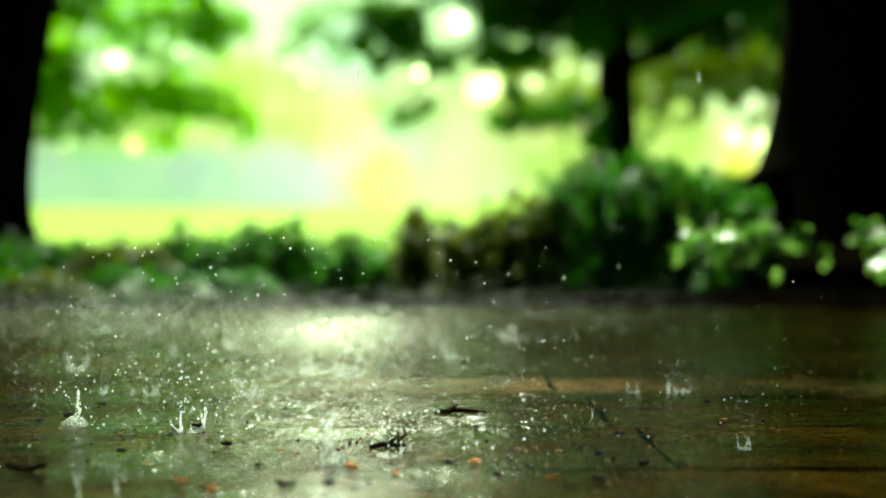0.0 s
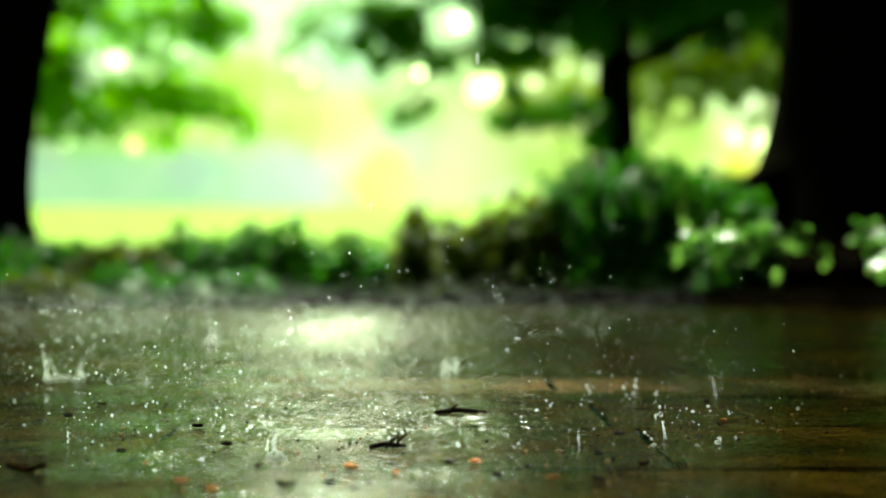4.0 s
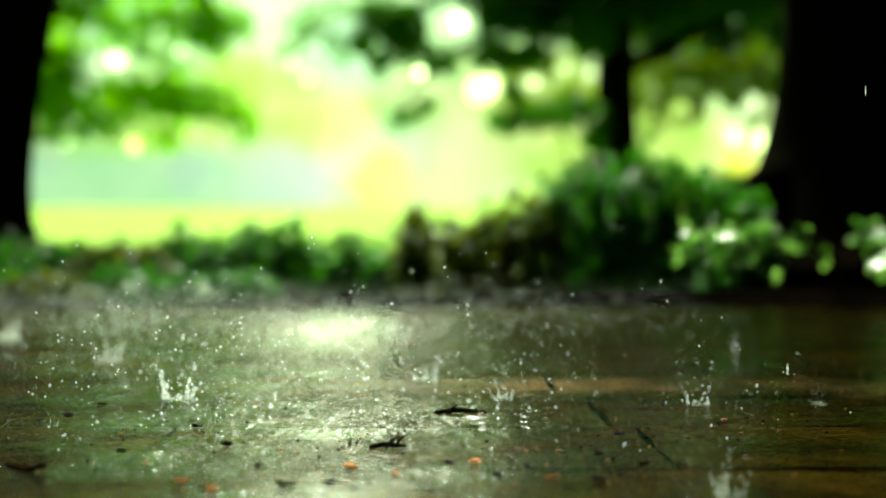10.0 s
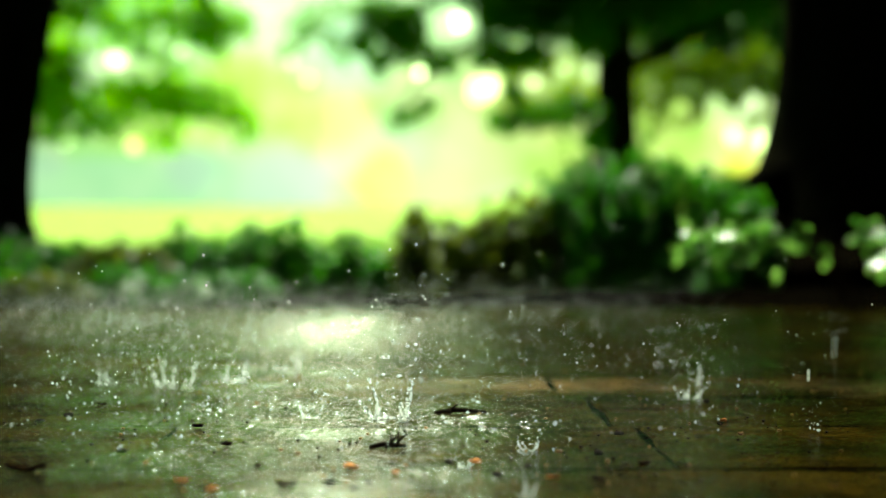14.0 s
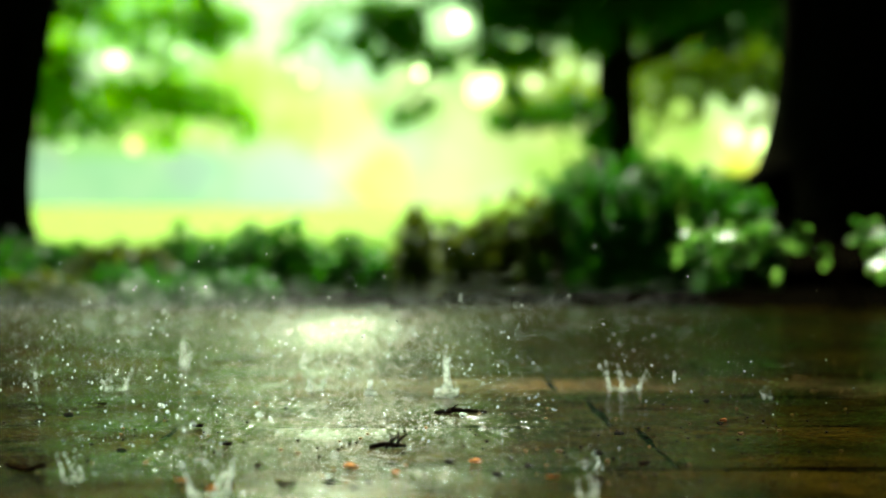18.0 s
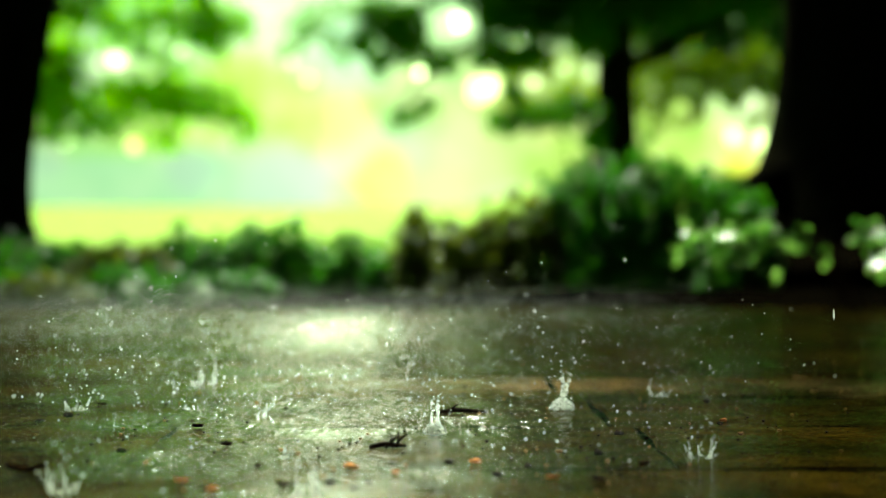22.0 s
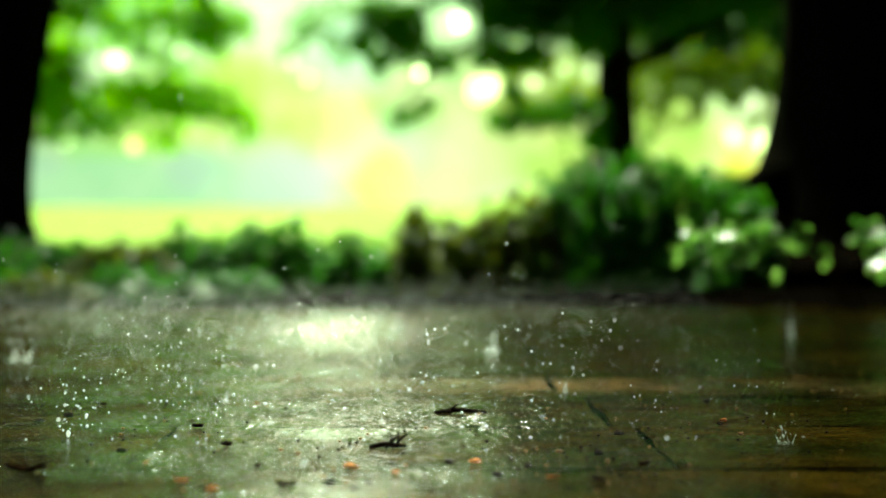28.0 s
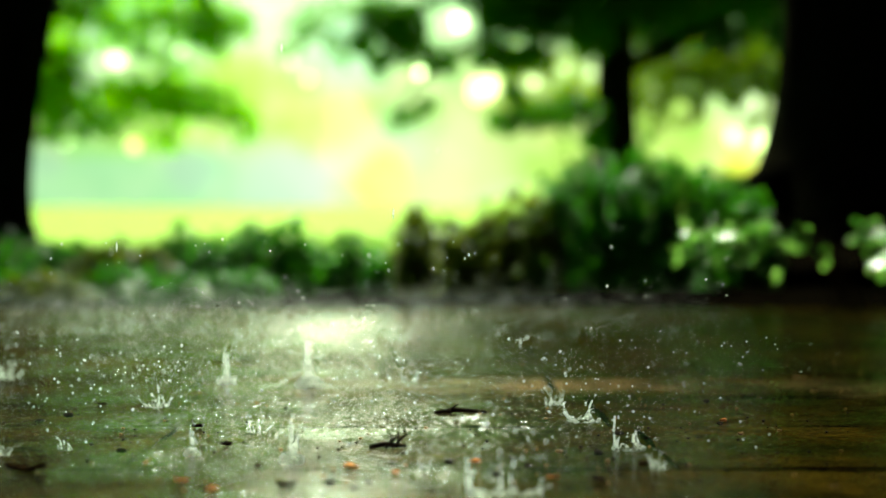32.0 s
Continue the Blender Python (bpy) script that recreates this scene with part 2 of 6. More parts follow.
def glow_distance_mat():
    """Glowing sheet for a far park in rain haze: daylight painted in pale greens, yellow and white, melting together.
    """
    m, t, b = material("glowing_distance")
    t.nodes.remove(b)
    pos = place_of(t)
    a = noise_tex(t, 0.17, 3, 0.55, pos)
    c = noise_tex(t, 0.21, 2, 0.5, pos)
    d = noise_tex(t, 0.05, 2, 0.5, pos)
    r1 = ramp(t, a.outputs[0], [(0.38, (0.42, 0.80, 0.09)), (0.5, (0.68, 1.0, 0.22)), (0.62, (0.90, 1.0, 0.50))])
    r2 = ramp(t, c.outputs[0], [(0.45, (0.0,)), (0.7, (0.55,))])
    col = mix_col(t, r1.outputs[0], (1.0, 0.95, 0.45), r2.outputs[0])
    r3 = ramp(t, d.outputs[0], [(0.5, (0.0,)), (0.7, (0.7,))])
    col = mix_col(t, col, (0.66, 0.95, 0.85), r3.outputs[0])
    # warmer daylight painted into the colour where the meadow lies open
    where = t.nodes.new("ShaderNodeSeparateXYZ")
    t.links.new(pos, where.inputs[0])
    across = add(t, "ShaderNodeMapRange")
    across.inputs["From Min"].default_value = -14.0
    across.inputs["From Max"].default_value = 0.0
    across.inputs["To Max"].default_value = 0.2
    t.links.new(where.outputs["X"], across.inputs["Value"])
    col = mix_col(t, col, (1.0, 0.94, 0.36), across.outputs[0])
    # the two brightest clearings: extra daylight painted into the glow
    def glow_spot(centre, reach):
        sub = t.nodes.new("ShaderNodeVectorMath")
        sub.operation = "SUBTRACT"
        sub.inputs[1].default_value = centre
        t.links.new(pos, sub.inputs[0])
        length = t.nodes.new("ShaderNodeVectorMath")
        length.operation = "LENGTH"
        t.links.new(sub.outputs[0], length.inputs[0])
        out = add(t, "ShaderNodeMapRange")
        out.inputs["From Max"].default_value = reach
        t.links.new(length.outputs["Value"], out.inputs["Value"])
        return out

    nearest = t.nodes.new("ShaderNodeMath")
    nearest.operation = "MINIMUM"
    t.links.new(glow_spot((-11.0, 190.0, 9.0), 26.0).outputs[0], nearest.inputs[0])
    t.links.new(glow_spot((33.0, 187.0, 10.5), 13.0).outputs[0], nearest.inputs[1])
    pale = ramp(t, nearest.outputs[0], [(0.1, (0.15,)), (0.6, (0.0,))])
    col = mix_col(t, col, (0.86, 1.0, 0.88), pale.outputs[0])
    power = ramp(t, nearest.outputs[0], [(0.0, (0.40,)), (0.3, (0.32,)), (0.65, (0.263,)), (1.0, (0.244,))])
    # white cloud with added glow over the tree tops, and a blue-grey line of far trees to one side
    axes = t.nodes.new("ShaderNodeSeparateXYZ")
    t.links.new(pos, axes.inputs[0])
    up = add(t, "ShaderNodeMapRange")
    up.inputs["From Max"].default_value = 29.0
    t.links.new(axes.outputs["Z"], up.inputs["Value"])
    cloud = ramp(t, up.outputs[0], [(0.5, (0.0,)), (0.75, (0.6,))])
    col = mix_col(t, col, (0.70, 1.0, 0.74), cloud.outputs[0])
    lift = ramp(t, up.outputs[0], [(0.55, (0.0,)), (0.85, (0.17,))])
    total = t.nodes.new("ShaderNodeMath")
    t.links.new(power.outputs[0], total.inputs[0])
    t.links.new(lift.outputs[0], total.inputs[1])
    band = ramp(t, up.outputs[0], [(0.105, (0.0,)), (0.125, (1.0,)), (0.27, (1.0,)), (0.34, (0.0,))])
    side = add(t, "ShaderNodeMapRange")
    side.inputs["From Min"].default_value = -50.0
    side.inputs["From Max"].default_value = -8.0
    t.links.new(axes.outputs["X"], side.inputs["Value"])
    lee = ramp(t, side.outputs[0], [(0.5, (0.8,)), (1.0, (0.0,))])
    trees = t.nodes.new("ShaderNodeMath")
    trees.operation = "MULTIPLY"
    t.links.new(band.outputs[0], trees.inputs[0])
    t.links.new(lee.outputs[0], trees.inputs[1])
    col = mix_col(t, col, (0.52, 0.80, 0.60), trees.outputs[0])
    flat = t.nodes.new("ShaderNodeVectorMath")
    flat.operation = "MULTIPLY"
    flat.inputs[1].default_value = (1, 0, 1)
    t.links.new(pos, flat.inputs[0])
    # far trees and glades in soft patches: yellow, peach, lime, pale and grey-green
    drift = noise_tex(t, 0.22, 3, 0.6, pos)
    for px, pz, wide, much, tone in (
            (-6.9, 6.3, 4.2, 0.75, (1.0, 0.93, 0.20)), (-2.0, 3.6, 5.5, 0.5, (1.0, 0.95, 0.45)), (-10.8, 12.6, 3.8, 0.7, (1.0, 0.90, 0.40)),
            (-21.8, 16.0, 4.5, 0.8, (0.62, 1.0, 0.13)), (-15.0, 13.0, 4.0, 0.5, (0.70, 1.0, 0.18)), (-16.5, 5.4, 5.5, 0.75, (0.64, 1.0, 0.66)),
            (-10.2, 19.6, 5.0, 0.75, (0.66, 1.0, 0.70)), (-26.8, 7.0, 3.2, 0.7, (0.50, 0.68, 0.58)), (-42.0, 8.6, 3.0, 0.6, (0.50, 0.68, 0.56)),
            (31.2, 6.4, 3.0, 0.8, (1.0, 0.95, 0.08)), (3.5, 9.5, 7.0, 0.5, (1.0, 0.97, 0.62))):
        off = t.nodes.new("ShaderNodeVectorMath")
        off.operation = "DISTANCE"
        off.inputs[1].default_value = (px, 0, pz)
        t.links.new(flat.outputs[0], off.inputs[0])
        sway = t.nodes.new("ShaderNodeMath")
        sway.operation = "MULTIPLY_ADD"
        sway.inputs[1].default_value, sway.inputs[2].default_value = wide * 1.6, -wide * 0.8
        t.links.new(drift.outputs[0], sway.inputs[0])
        bent = t.nodes.new("ShaderNodeMath")
        t.links.new(off.outputs["Value"], bent.inputs[0])
        t.links.new(sway.outputs[0], bent.inputs[1])
        soft = t.nodes.new("ShaderNodeMapRange")
        for key, v in (("From Min", wide * 0.5), ("From Max", wide), ("To Min", much), ("To Max", 0.0)):
            soft.inputs[key].default_value = v
        t.links.new(bent.outputs[0], soft.inputs["Value"])
        col = mix_col(t, col, tone, soft.outputs[0])
    # discs of sky light painted into the glow as gaps in the far tree tops
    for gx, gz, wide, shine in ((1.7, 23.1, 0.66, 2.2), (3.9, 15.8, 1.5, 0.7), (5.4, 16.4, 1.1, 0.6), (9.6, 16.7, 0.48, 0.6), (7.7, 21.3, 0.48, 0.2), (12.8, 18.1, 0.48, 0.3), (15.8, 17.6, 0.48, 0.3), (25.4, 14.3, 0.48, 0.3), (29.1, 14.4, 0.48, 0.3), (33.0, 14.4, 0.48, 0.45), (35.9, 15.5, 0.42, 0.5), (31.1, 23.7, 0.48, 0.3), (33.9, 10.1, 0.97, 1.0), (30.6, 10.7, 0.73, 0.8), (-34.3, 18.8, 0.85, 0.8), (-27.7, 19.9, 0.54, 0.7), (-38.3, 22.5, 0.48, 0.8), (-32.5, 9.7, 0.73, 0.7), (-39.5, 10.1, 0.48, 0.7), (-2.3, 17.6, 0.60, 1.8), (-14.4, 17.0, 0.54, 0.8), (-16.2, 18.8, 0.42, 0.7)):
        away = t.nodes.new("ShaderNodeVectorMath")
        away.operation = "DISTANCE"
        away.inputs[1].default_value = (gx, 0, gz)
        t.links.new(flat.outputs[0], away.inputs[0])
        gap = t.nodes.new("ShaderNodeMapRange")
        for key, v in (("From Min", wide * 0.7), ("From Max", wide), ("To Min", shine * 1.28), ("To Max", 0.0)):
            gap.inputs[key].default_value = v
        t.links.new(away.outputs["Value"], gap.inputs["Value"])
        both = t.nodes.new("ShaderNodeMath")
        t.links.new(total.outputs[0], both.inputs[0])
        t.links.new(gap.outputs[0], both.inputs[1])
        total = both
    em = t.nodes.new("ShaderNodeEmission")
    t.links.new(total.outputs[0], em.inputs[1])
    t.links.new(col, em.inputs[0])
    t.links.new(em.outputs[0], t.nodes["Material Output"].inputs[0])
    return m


SKIN = ((0.020, 0.013, 0.0028), (0.050, 0.033, 0.0065), (0.085, 0.058, 0.013))
STONE = wet_stone("wet_stone", *SKIN)
TAN_STONE = wet_stone("wet_tan_stone", *SKIN, ((0.07, 0.047, 0.025), (0.25, 0.17, 0.10), (0.46, 0.33, 0.21)))
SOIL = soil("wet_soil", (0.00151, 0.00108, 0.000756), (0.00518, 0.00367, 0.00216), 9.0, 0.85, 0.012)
LAWN = soil("lawn", (0.20, 0.34, 0.02), (0.27, 0.43, 0.035), 0.35, 0.8, 0.02, 0.012)
BARK = bark()
LEAF_BED = leaf_mat("bed_leaf", (0.011, 0.046, 0.007), (0.055, 0.150, 0.021), 0.5)
LEAF_RED = leaf_mat("brown_bed_leaf", (0.0235, 0.0403, 0.00672), (0.0941, 0.0874, 0.0168), 0.45)
# lit and shaded leaf tones of the same trees, light put into the colour
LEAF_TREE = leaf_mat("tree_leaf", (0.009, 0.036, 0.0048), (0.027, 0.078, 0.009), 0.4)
# near-black leaf copy for the unseen wood, shade put into its colour
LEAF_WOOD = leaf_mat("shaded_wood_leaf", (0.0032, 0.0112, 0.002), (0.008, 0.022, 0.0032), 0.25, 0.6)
LEAF_OLIVE = leaf_mat("olive_tree_leaf", (0.078, 0.101, 0.0039), (0.172, 0.203, 0.0109), 0.6)
LEAF_MID = leaf_mat("mid_tree_leaf", (0.0234, 0.078, 0.00468), (0.078, 0.164, 0.00936), 0.5)
LEAF_SUNLIT = leaf_mat("sunlit_tree_leaf", (0.0807, 0.179, 0.00897), (0.179, 0.323, 0.0198), 0.68)
# the pale end of this range paints wet glints into the leaf colour
LEAF_SPRIG = leaf_mat("sprig_leaf", (0.112, 0.275, 0.0625), (0.5, 0.725, 0.375), 0.35, 0.22, 0.4)
WATER = water_mat("rain_water", 0.05, 0.9, 420.0, 0.5)
BUBBLE = water_mat("rain_bubble", 0.0, 0.9, 420.0, 0.52)
BEAD = water_mat("rain_bead", 0.4, 0.95)
FILM = film_mat()
DISTANCE = glow_distance_mat()
TWIG = plain("wet_twig", (0.022, 0.014, 0.009), 0.35)
PEBBLE = plain("wet_pebble", (0.035, 0.03, 0.022), 0.55)
LITTER = plain("wet_leaf_litter", (0.0128, 0.0068, 0.0036), 0.75)
ORANGE = plain("orange_leaf_scrap", (0.36, 0.12, 0.035), 0.5)
TAN = plain("tan_seed_husk", (0.26, 0.15, 0.055), 0.5)


# ---------------------------------------------------------------- building helpers
def link(name, mesh_or_bm, mat, parent=None, label="", smooth=True):
    if isinstance(mesh_or_bm, bmesh.types.BMesh):
        me = bpy.data.meshes.new(name)
        mesh_or_bm.to_mesh(me)
        mesh_or_bm.free()
    else:
        me = mesh_or_bm
    if mat is not None:
        me.materials.append(mat)
    if smooth:
        me.shade_smooth()
    ob = new(name, me)
    ob.parent = parent
    if label:
        ob["label"] = label
    return ob


def part(name, bm, mat, parent, label="", smooth=True):
    return link(name, bm, mat, parent, label, smooth)


def tube(bm, pts, radii, segs=8):
    """A bent, tapered round bar."""
    pts = [Vector(p) for p in pts]
    rings = []
    for i, p in enumerate(pts):
        way = (pts[min(i + 1, len(pts) - 1)] - pts[max(i - 1, 0)]).normalized()
        side = way.cross(Vector((0.31, 0.87, 0.38))).normalized()
        up = way.cross(side)
        rings.append([bm.verts.new(p + (side * math.cos(a) + up * math.sin(a)) * radii[i])
                      for a in [2 * math.pi * k / segs for k in range(segs)]])
    for a, b in zip(rings, rings[1:]):
        for k in range(segs):
            bm.faces.new((a[k], a[(k + 1) % segs], b[(k + 1) % segs], b[k]))
    bm.faces.new(rings[0][::-1])
    bm.faces.new(rings[-1])


def ball(bm, centre, r, sub=1, squash=(1, 1, 1)):
    bmesh.ops.create_icosphere(bm, subdivisions=sub, radius=r,
                               matrix=Matrix.Translation(centre) @ Matrix.Diagonal((*squash, 1)))


def leaf_mesh(name, places, sizes, rng, droop=0.3, width=0.55):
    """Many folded leaves, each six points and four faces, as one mesh."""
    n = len(places)
    P = np.asarray(places, float)
    S = np.asarray(sizes, float)[:, None]
    yaw = rng.uniform(0, 2 * math.pi, n)
    tilt = rng.normal(-droop, 0.55, n)
    roll = rng.normal(0, 0.6, n)
    ax = np.stack([np.cos(yaw) * np.cos(tilt), np.sin(yaw) * np.cos(tilt), np.sin(tilt)], 1)
    side0 = np.stack([-np.sin(yaw), np.cos(yaw), np.zeros(n)], 1)
    up0 = np.cross(ax, side0)
    side = side0 * np.cos(roll)[:, None] + up0 * np.sin(roll)[:, None]
    up = np.cross(ax, side)
    w = S * width / 2
    verts = np.stack([P, P + ax * S * 0.35 + side * w + up * S * 0.06, P + ax * S * 0.4 - up * S * 0.03,
                      P + ax * S * 0.35 - side * w + up * S * 0.06,
                      P + ax * S * 0.75 + side * w * 0.7, P + ax * S * 0.75 - side * w * 0.7,
                      P + ax * S - up * S * 0.08], 1).reshape(-1, 3)
    pattern = np.array([[0, 1, 2], [0, 2, 3], [1, 4, 2], [2, 5, 3], [2, 4, 6], [2, 6, 5]])
    faces = (np.arange(n)[:, None, None] * 7 + pattern[None]).reshape(-1, 3)
    me = bpy.data.meshes.new(name)
    me.from_pydata(verts.tolist(), [], faces.tolist())
    return me


def smooth01(v):
    v = max(0.0, min(1.0, v))
    return v * v * (3 - 2 * v)


# ---------------------------------------------------------------- ground
def ground_height(x, y):
    lawn = 0.0215 * min(max(y - 5.0, 0.0), 55.0)
    bank = 0.42 * smooth01((x - 0.25) / 1.3) * smooth01((y - 4.0) / 7.0) * smooth01((60 - y) / 30)
    return -0.03 + lawn + bank


def spaced(stops):
    out = []
    for (a, b, n) in stops:
        out += [a + (b - a) * k / n for k in range(n)]
    return out + [stops[-1][1]]


def sheet(name, xs, ys, height, mat):
    verts = [(x, y, height(x, y)) for y in ys for x in xs]
    w = len(xs)
    faces = [(j * w + i, j * w + i + 1, (j + 1) * w + i + 1, (j + 1) * w + i)
             for j in range(len(ys) - 1) for i in range(w - 1)]
    me = bpy.data.meshes.new(name)
    me.from_pydata(verts, [], faces)
    return link(name, me, mat)


GX = spaced([(-900, -60, 6), (-60, -6, 14), (-6, 6, 40), (6, 60, 14), (60, 900, 6)])
GY = spaced([(-300, -4, 6), (-4, 2.6, 6), (2.6, 8, 30), (8, 64, 28), (64, 900, 8)])
ground = sheet("ground", GX, GY, ground_height, LAWN)
tagged(ground, "bright wet green lawn rising gently to the distance", "lawn", kind="structure")


def verge_height(x, y):
    edge = smooth01((y - 2.88) / 0.1) * smooth01((6.8 - y) / 1.2)
    lump = noise.noise(Vector((x * 5, y * 5, 0))) * 0.008 + noise.noise(Vector((x * 17, y * 17, 3))) * 0.004
    return ground_height(x, y) + 0.006 + edge * (0.022 + lump)


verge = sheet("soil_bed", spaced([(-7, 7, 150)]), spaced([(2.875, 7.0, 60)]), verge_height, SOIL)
tagged(verge, "dark wet soil bed along the paving", "soil bed", kind="structure")

backdrop_bm = bmesh.new()
arc = [(-75 + 150 * k / 48) for k in range(49)]
low = [backdrop_bm.verts.new((190 * math.sin(radians(a)), 190 * math.cos(radians(a)), -4)) for a in arc]
high = [backdrop_bm.verts.new((190 * math.sin(radians(a)), 190 * math.cos(radians(a)), 29)) for a in arc]
for k in range(48):
    backdrop_bm.faces.new((low[k], low[k + 1], high[k + 1], high[k]))
# the backdrop emits its painted daylight itself
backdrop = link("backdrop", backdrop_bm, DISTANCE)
tagged(backdrop, "glowing backdrop painted as pale green and yellow distance in rain haze", "distance", kind="structure")

# ---------------------------------------------------------------- paving
SLAB_W, SLAB_D, JOINT = 0.28, 0.20, 0.0025
ROW_END = 2.88


def slab_mesh(seed):
    """A worn paving slab: uneven outline, rounded arris, slightly dished face; top at z = 0."""
    rng = random.Random(seed)
    w, d = SLAB_W / 2 - JOINT / 2, SLAB_D / 2 - JOINT / 2
    outline = []
    for (ax, ay), (bx, by) in zip([(-w, -d), (w, -d), (w, d), (-w, d)], [(w, -d), (w, d), (-w, d), (-w, -d)]):
        for k in range(4):
            f = k / 4
            wob = 0.0 if k == 0 else rng.uniform(-0.0022, 0.0012)
            px, py = ax + (bx - ax) * f, ay + (by - ay) * f
            s = 1 + wob / 0.1
            outline.append((px * s, py * s))
    bm = bmesh.new()
    foot = [bm.verts.new((x, y, -0.04)) for x, y in outline]
    edge = [bm.verts.new((x, y, -0.0013 + rng.uniform(-0.0006, 0.0004))) for x, y in outline]
    face = [bm.verts.new((x * 0.985, y * 0.978, rng.uniform(-0.0008, 0.0006))) for x, y in outline]
    mid = bm.verts.new((rng.uniform(-0.03, 0.03), rng.uniform(-0.02, 0.02), rng.uniform(-0.0018, 0.0004)))
    n = len(outline)
    for a, b in ((foot, edge), (edge, face)):
        for k in range(n):
            bm.faces.new((a[k], a[(k + 1) % n], b[(k + 1) % n], b[k]))
    for k in range(n):
        bm.faces.new((face[k], face[(k + 1) % n], mid))
    return bm


def build_paving():
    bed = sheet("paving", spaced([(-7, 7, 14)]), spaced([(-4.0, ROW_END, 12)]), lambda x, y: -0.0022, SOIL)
    tagged(bed, "rain-soaked brown stone slab paving with dark joints", "paving", kind="structure")
    kinds, tan = [], []
    for s in range(11):
        me = bpy.data.meshes.new("paving_slab")
        b = slab_mesh(s)
        b.to_mesh(me)
        b.free()
        me.materials.append(STONE if s < 8 else TAN_STONE)
        (kinds if s < 8 else tan).append(me)
    rng = random.Random(5)
    rest_v, rest_f = [], []
    for row in range(34):
        y = ROW_END - SLAB_D * (row + 0.5)
        shift = {7: 0.085, 8: 0.103, 9: 0.118}.get(row, 0.09 if row % 2 == 1 else 0.225)
        for col in range(-24, 24):
            x = shift + SLAB_W * (col + 0.5)
            if abs(x) > 6.6:
                continue
            z, tx, ty = rng.uniform(-0.0006, 0.0004), rng.uniform(-0.12, 0.12), rng.uniform(-0.12, 0.12)
            near = abs(x) < 1.45 and y > -0.3
            if near:
                warm = 1.0 < y < 1.7 and -0.3 < x < 0.5
                ob = new("paving_slab", rng.choice(tan if warm else kinds))
                ob.parent = bed
                ob.matrix_basis = pose(x, y, z, tx, ty, rng.choice((0, 180)))
            else:
                w, d = SLAB_W / 2 - JOINT / 2, SLAB_D / 2 - JOINT / 2
                k = len(rest_v)
                rest_v += [(x - w, y - d, -0.02), (x + w, y - d, -0.02), (x + w, y + d, -0.02), (x - w, y + d, -0.02),
                           (x - w, y - d, z), (x + w, y - d, z), (x + w, y + d, z), (x - w, y + d, z)]
                rest_f += [(k + 4, k + 5, k + 6, k + 7), (k, k + 1, k + 5, k + 4), (k + 1, k + 2, k + 6, k + 5),
                           (k + 2, k + 3, k + 7, k + 6), (k + 3, k, k + 4, k + 7)]
    me = bpy.data.meshes.new("outer_slabs")
    me.from_pydata(rest_v, [], rest_f)
    outer = link("outer_slabs", me, STONE, bed, smooth=False)
    tagged(outer, kind="stuff")


build_paving()


def value_noise(X, Y, cell, seed):
    """Smooth random hills about one cell wide, between -1 and 1."""
    table = np.random.default_rng(seed).uniform(-1, 1, (256, 256))
    u, v = X / cell + 1000.0, Y / cell + 1000.0
    i, j = np.floor(u).astype(int), np.floor(v).astype(int)
    f, g = u - i, v - j
    f, g = f * f * (3 - 2 * f), g * g * (3 - 2 * g)
    at = lambda a, b: table[a % 256, b % 256]
    return (at(i, j) * (1 - f) + at(i + 1, j) * f) * (1 - g) + (at(i, j + 1) * (1 - f) + at(i + 1, j + 1) * f) * g


def build_film():
    """The sheet of rain water over the slabs: rippled where it runs over coarse stone, calm where it stands."""
    xs = np.array(spaced([(-7.0, -1.0, 30), (-1.0, -0.45, 40), (-0.45, -0.25, 100), (-0.25, 0.25, 460), (0.25, 0.45, 100), (0.45, 1.0, 40), (1.0, 7.0, 30)]))
    ys = np.array(spaced([(-4.0, 0.0, 20), (0.0, 0.7, 30), (0.7, 0.9, 90), (0.9, 1.3, 400), (1.3, 1.6, 90), (1.6, 2.87, 130)]))
    X, Y = np.meshgrid(xs, ys)
    rough = np.exp(-(((X - 0.02) / 0.2) ** 2 + ((Y - 1.09) / 0.14) ** 2))
    patch = np.clip(0.5 + 1.1 * value_noise(X, Y, 0.16, 4) + 0.4 * value_noise(X, Y, 0.05, 5), 0, 1)
    small = 0.7 * value_noise(X * 1.1, Y, 0.0075, 1) + 0.4 * value_noise(X * 1.2, Y, 0.0045, 2)
    fine = 0.85 * (0.6 - 2 * np.abs(value_noise(X * 1.0, Y, 0.0095, 11))) + 0.7 * value_noise(X * 1.2, Y, 0.0043, 12) + 0.3 * value_noise(X * 1.3, Y, 0.0028, 13)
    wide = value_noise(X, Y, 0.03, 3)
    swell = value_noise(X, Y, 0.11, 6)
    beaten = np.exp(-(((X + 0.135) / 0.14) ** 2 + ((Y - 2.2) / 0.55) ** 2) ** 2)
    Z = (0.0014 + (0.4 + 0.4 * patch) * (0.00037 * small + 0.00024 * wide) + rough * (0.4 + 0.8 * patch) * 0.0003 * fine
         + 0.0005 * swell + beaten * (0.0017 * value_noise(X, Y, 0.02, 8) + 0.0009 * value_noise(X, Y, 0.011, 9)))
    w = len(xs)
    idx = np.arange((len(ys) - 1) * w).reshape(-1, w)[:, :-1].ravel()
    faces = np.stack([idx, idx + 1, idx + w + 1, idx + w], 1)
    me = bpy.data.meshes.new("water")
    me.from_pydata(np.stack([X.ravel(), Y.ravel(), Z.ravel()], 1).tolist(), [], faces.tolist())
    ob = link("water", me, FILM)
    tagged(ob, "thin rippling film of rain water over the paving", "water", kind="structure")


build_film()


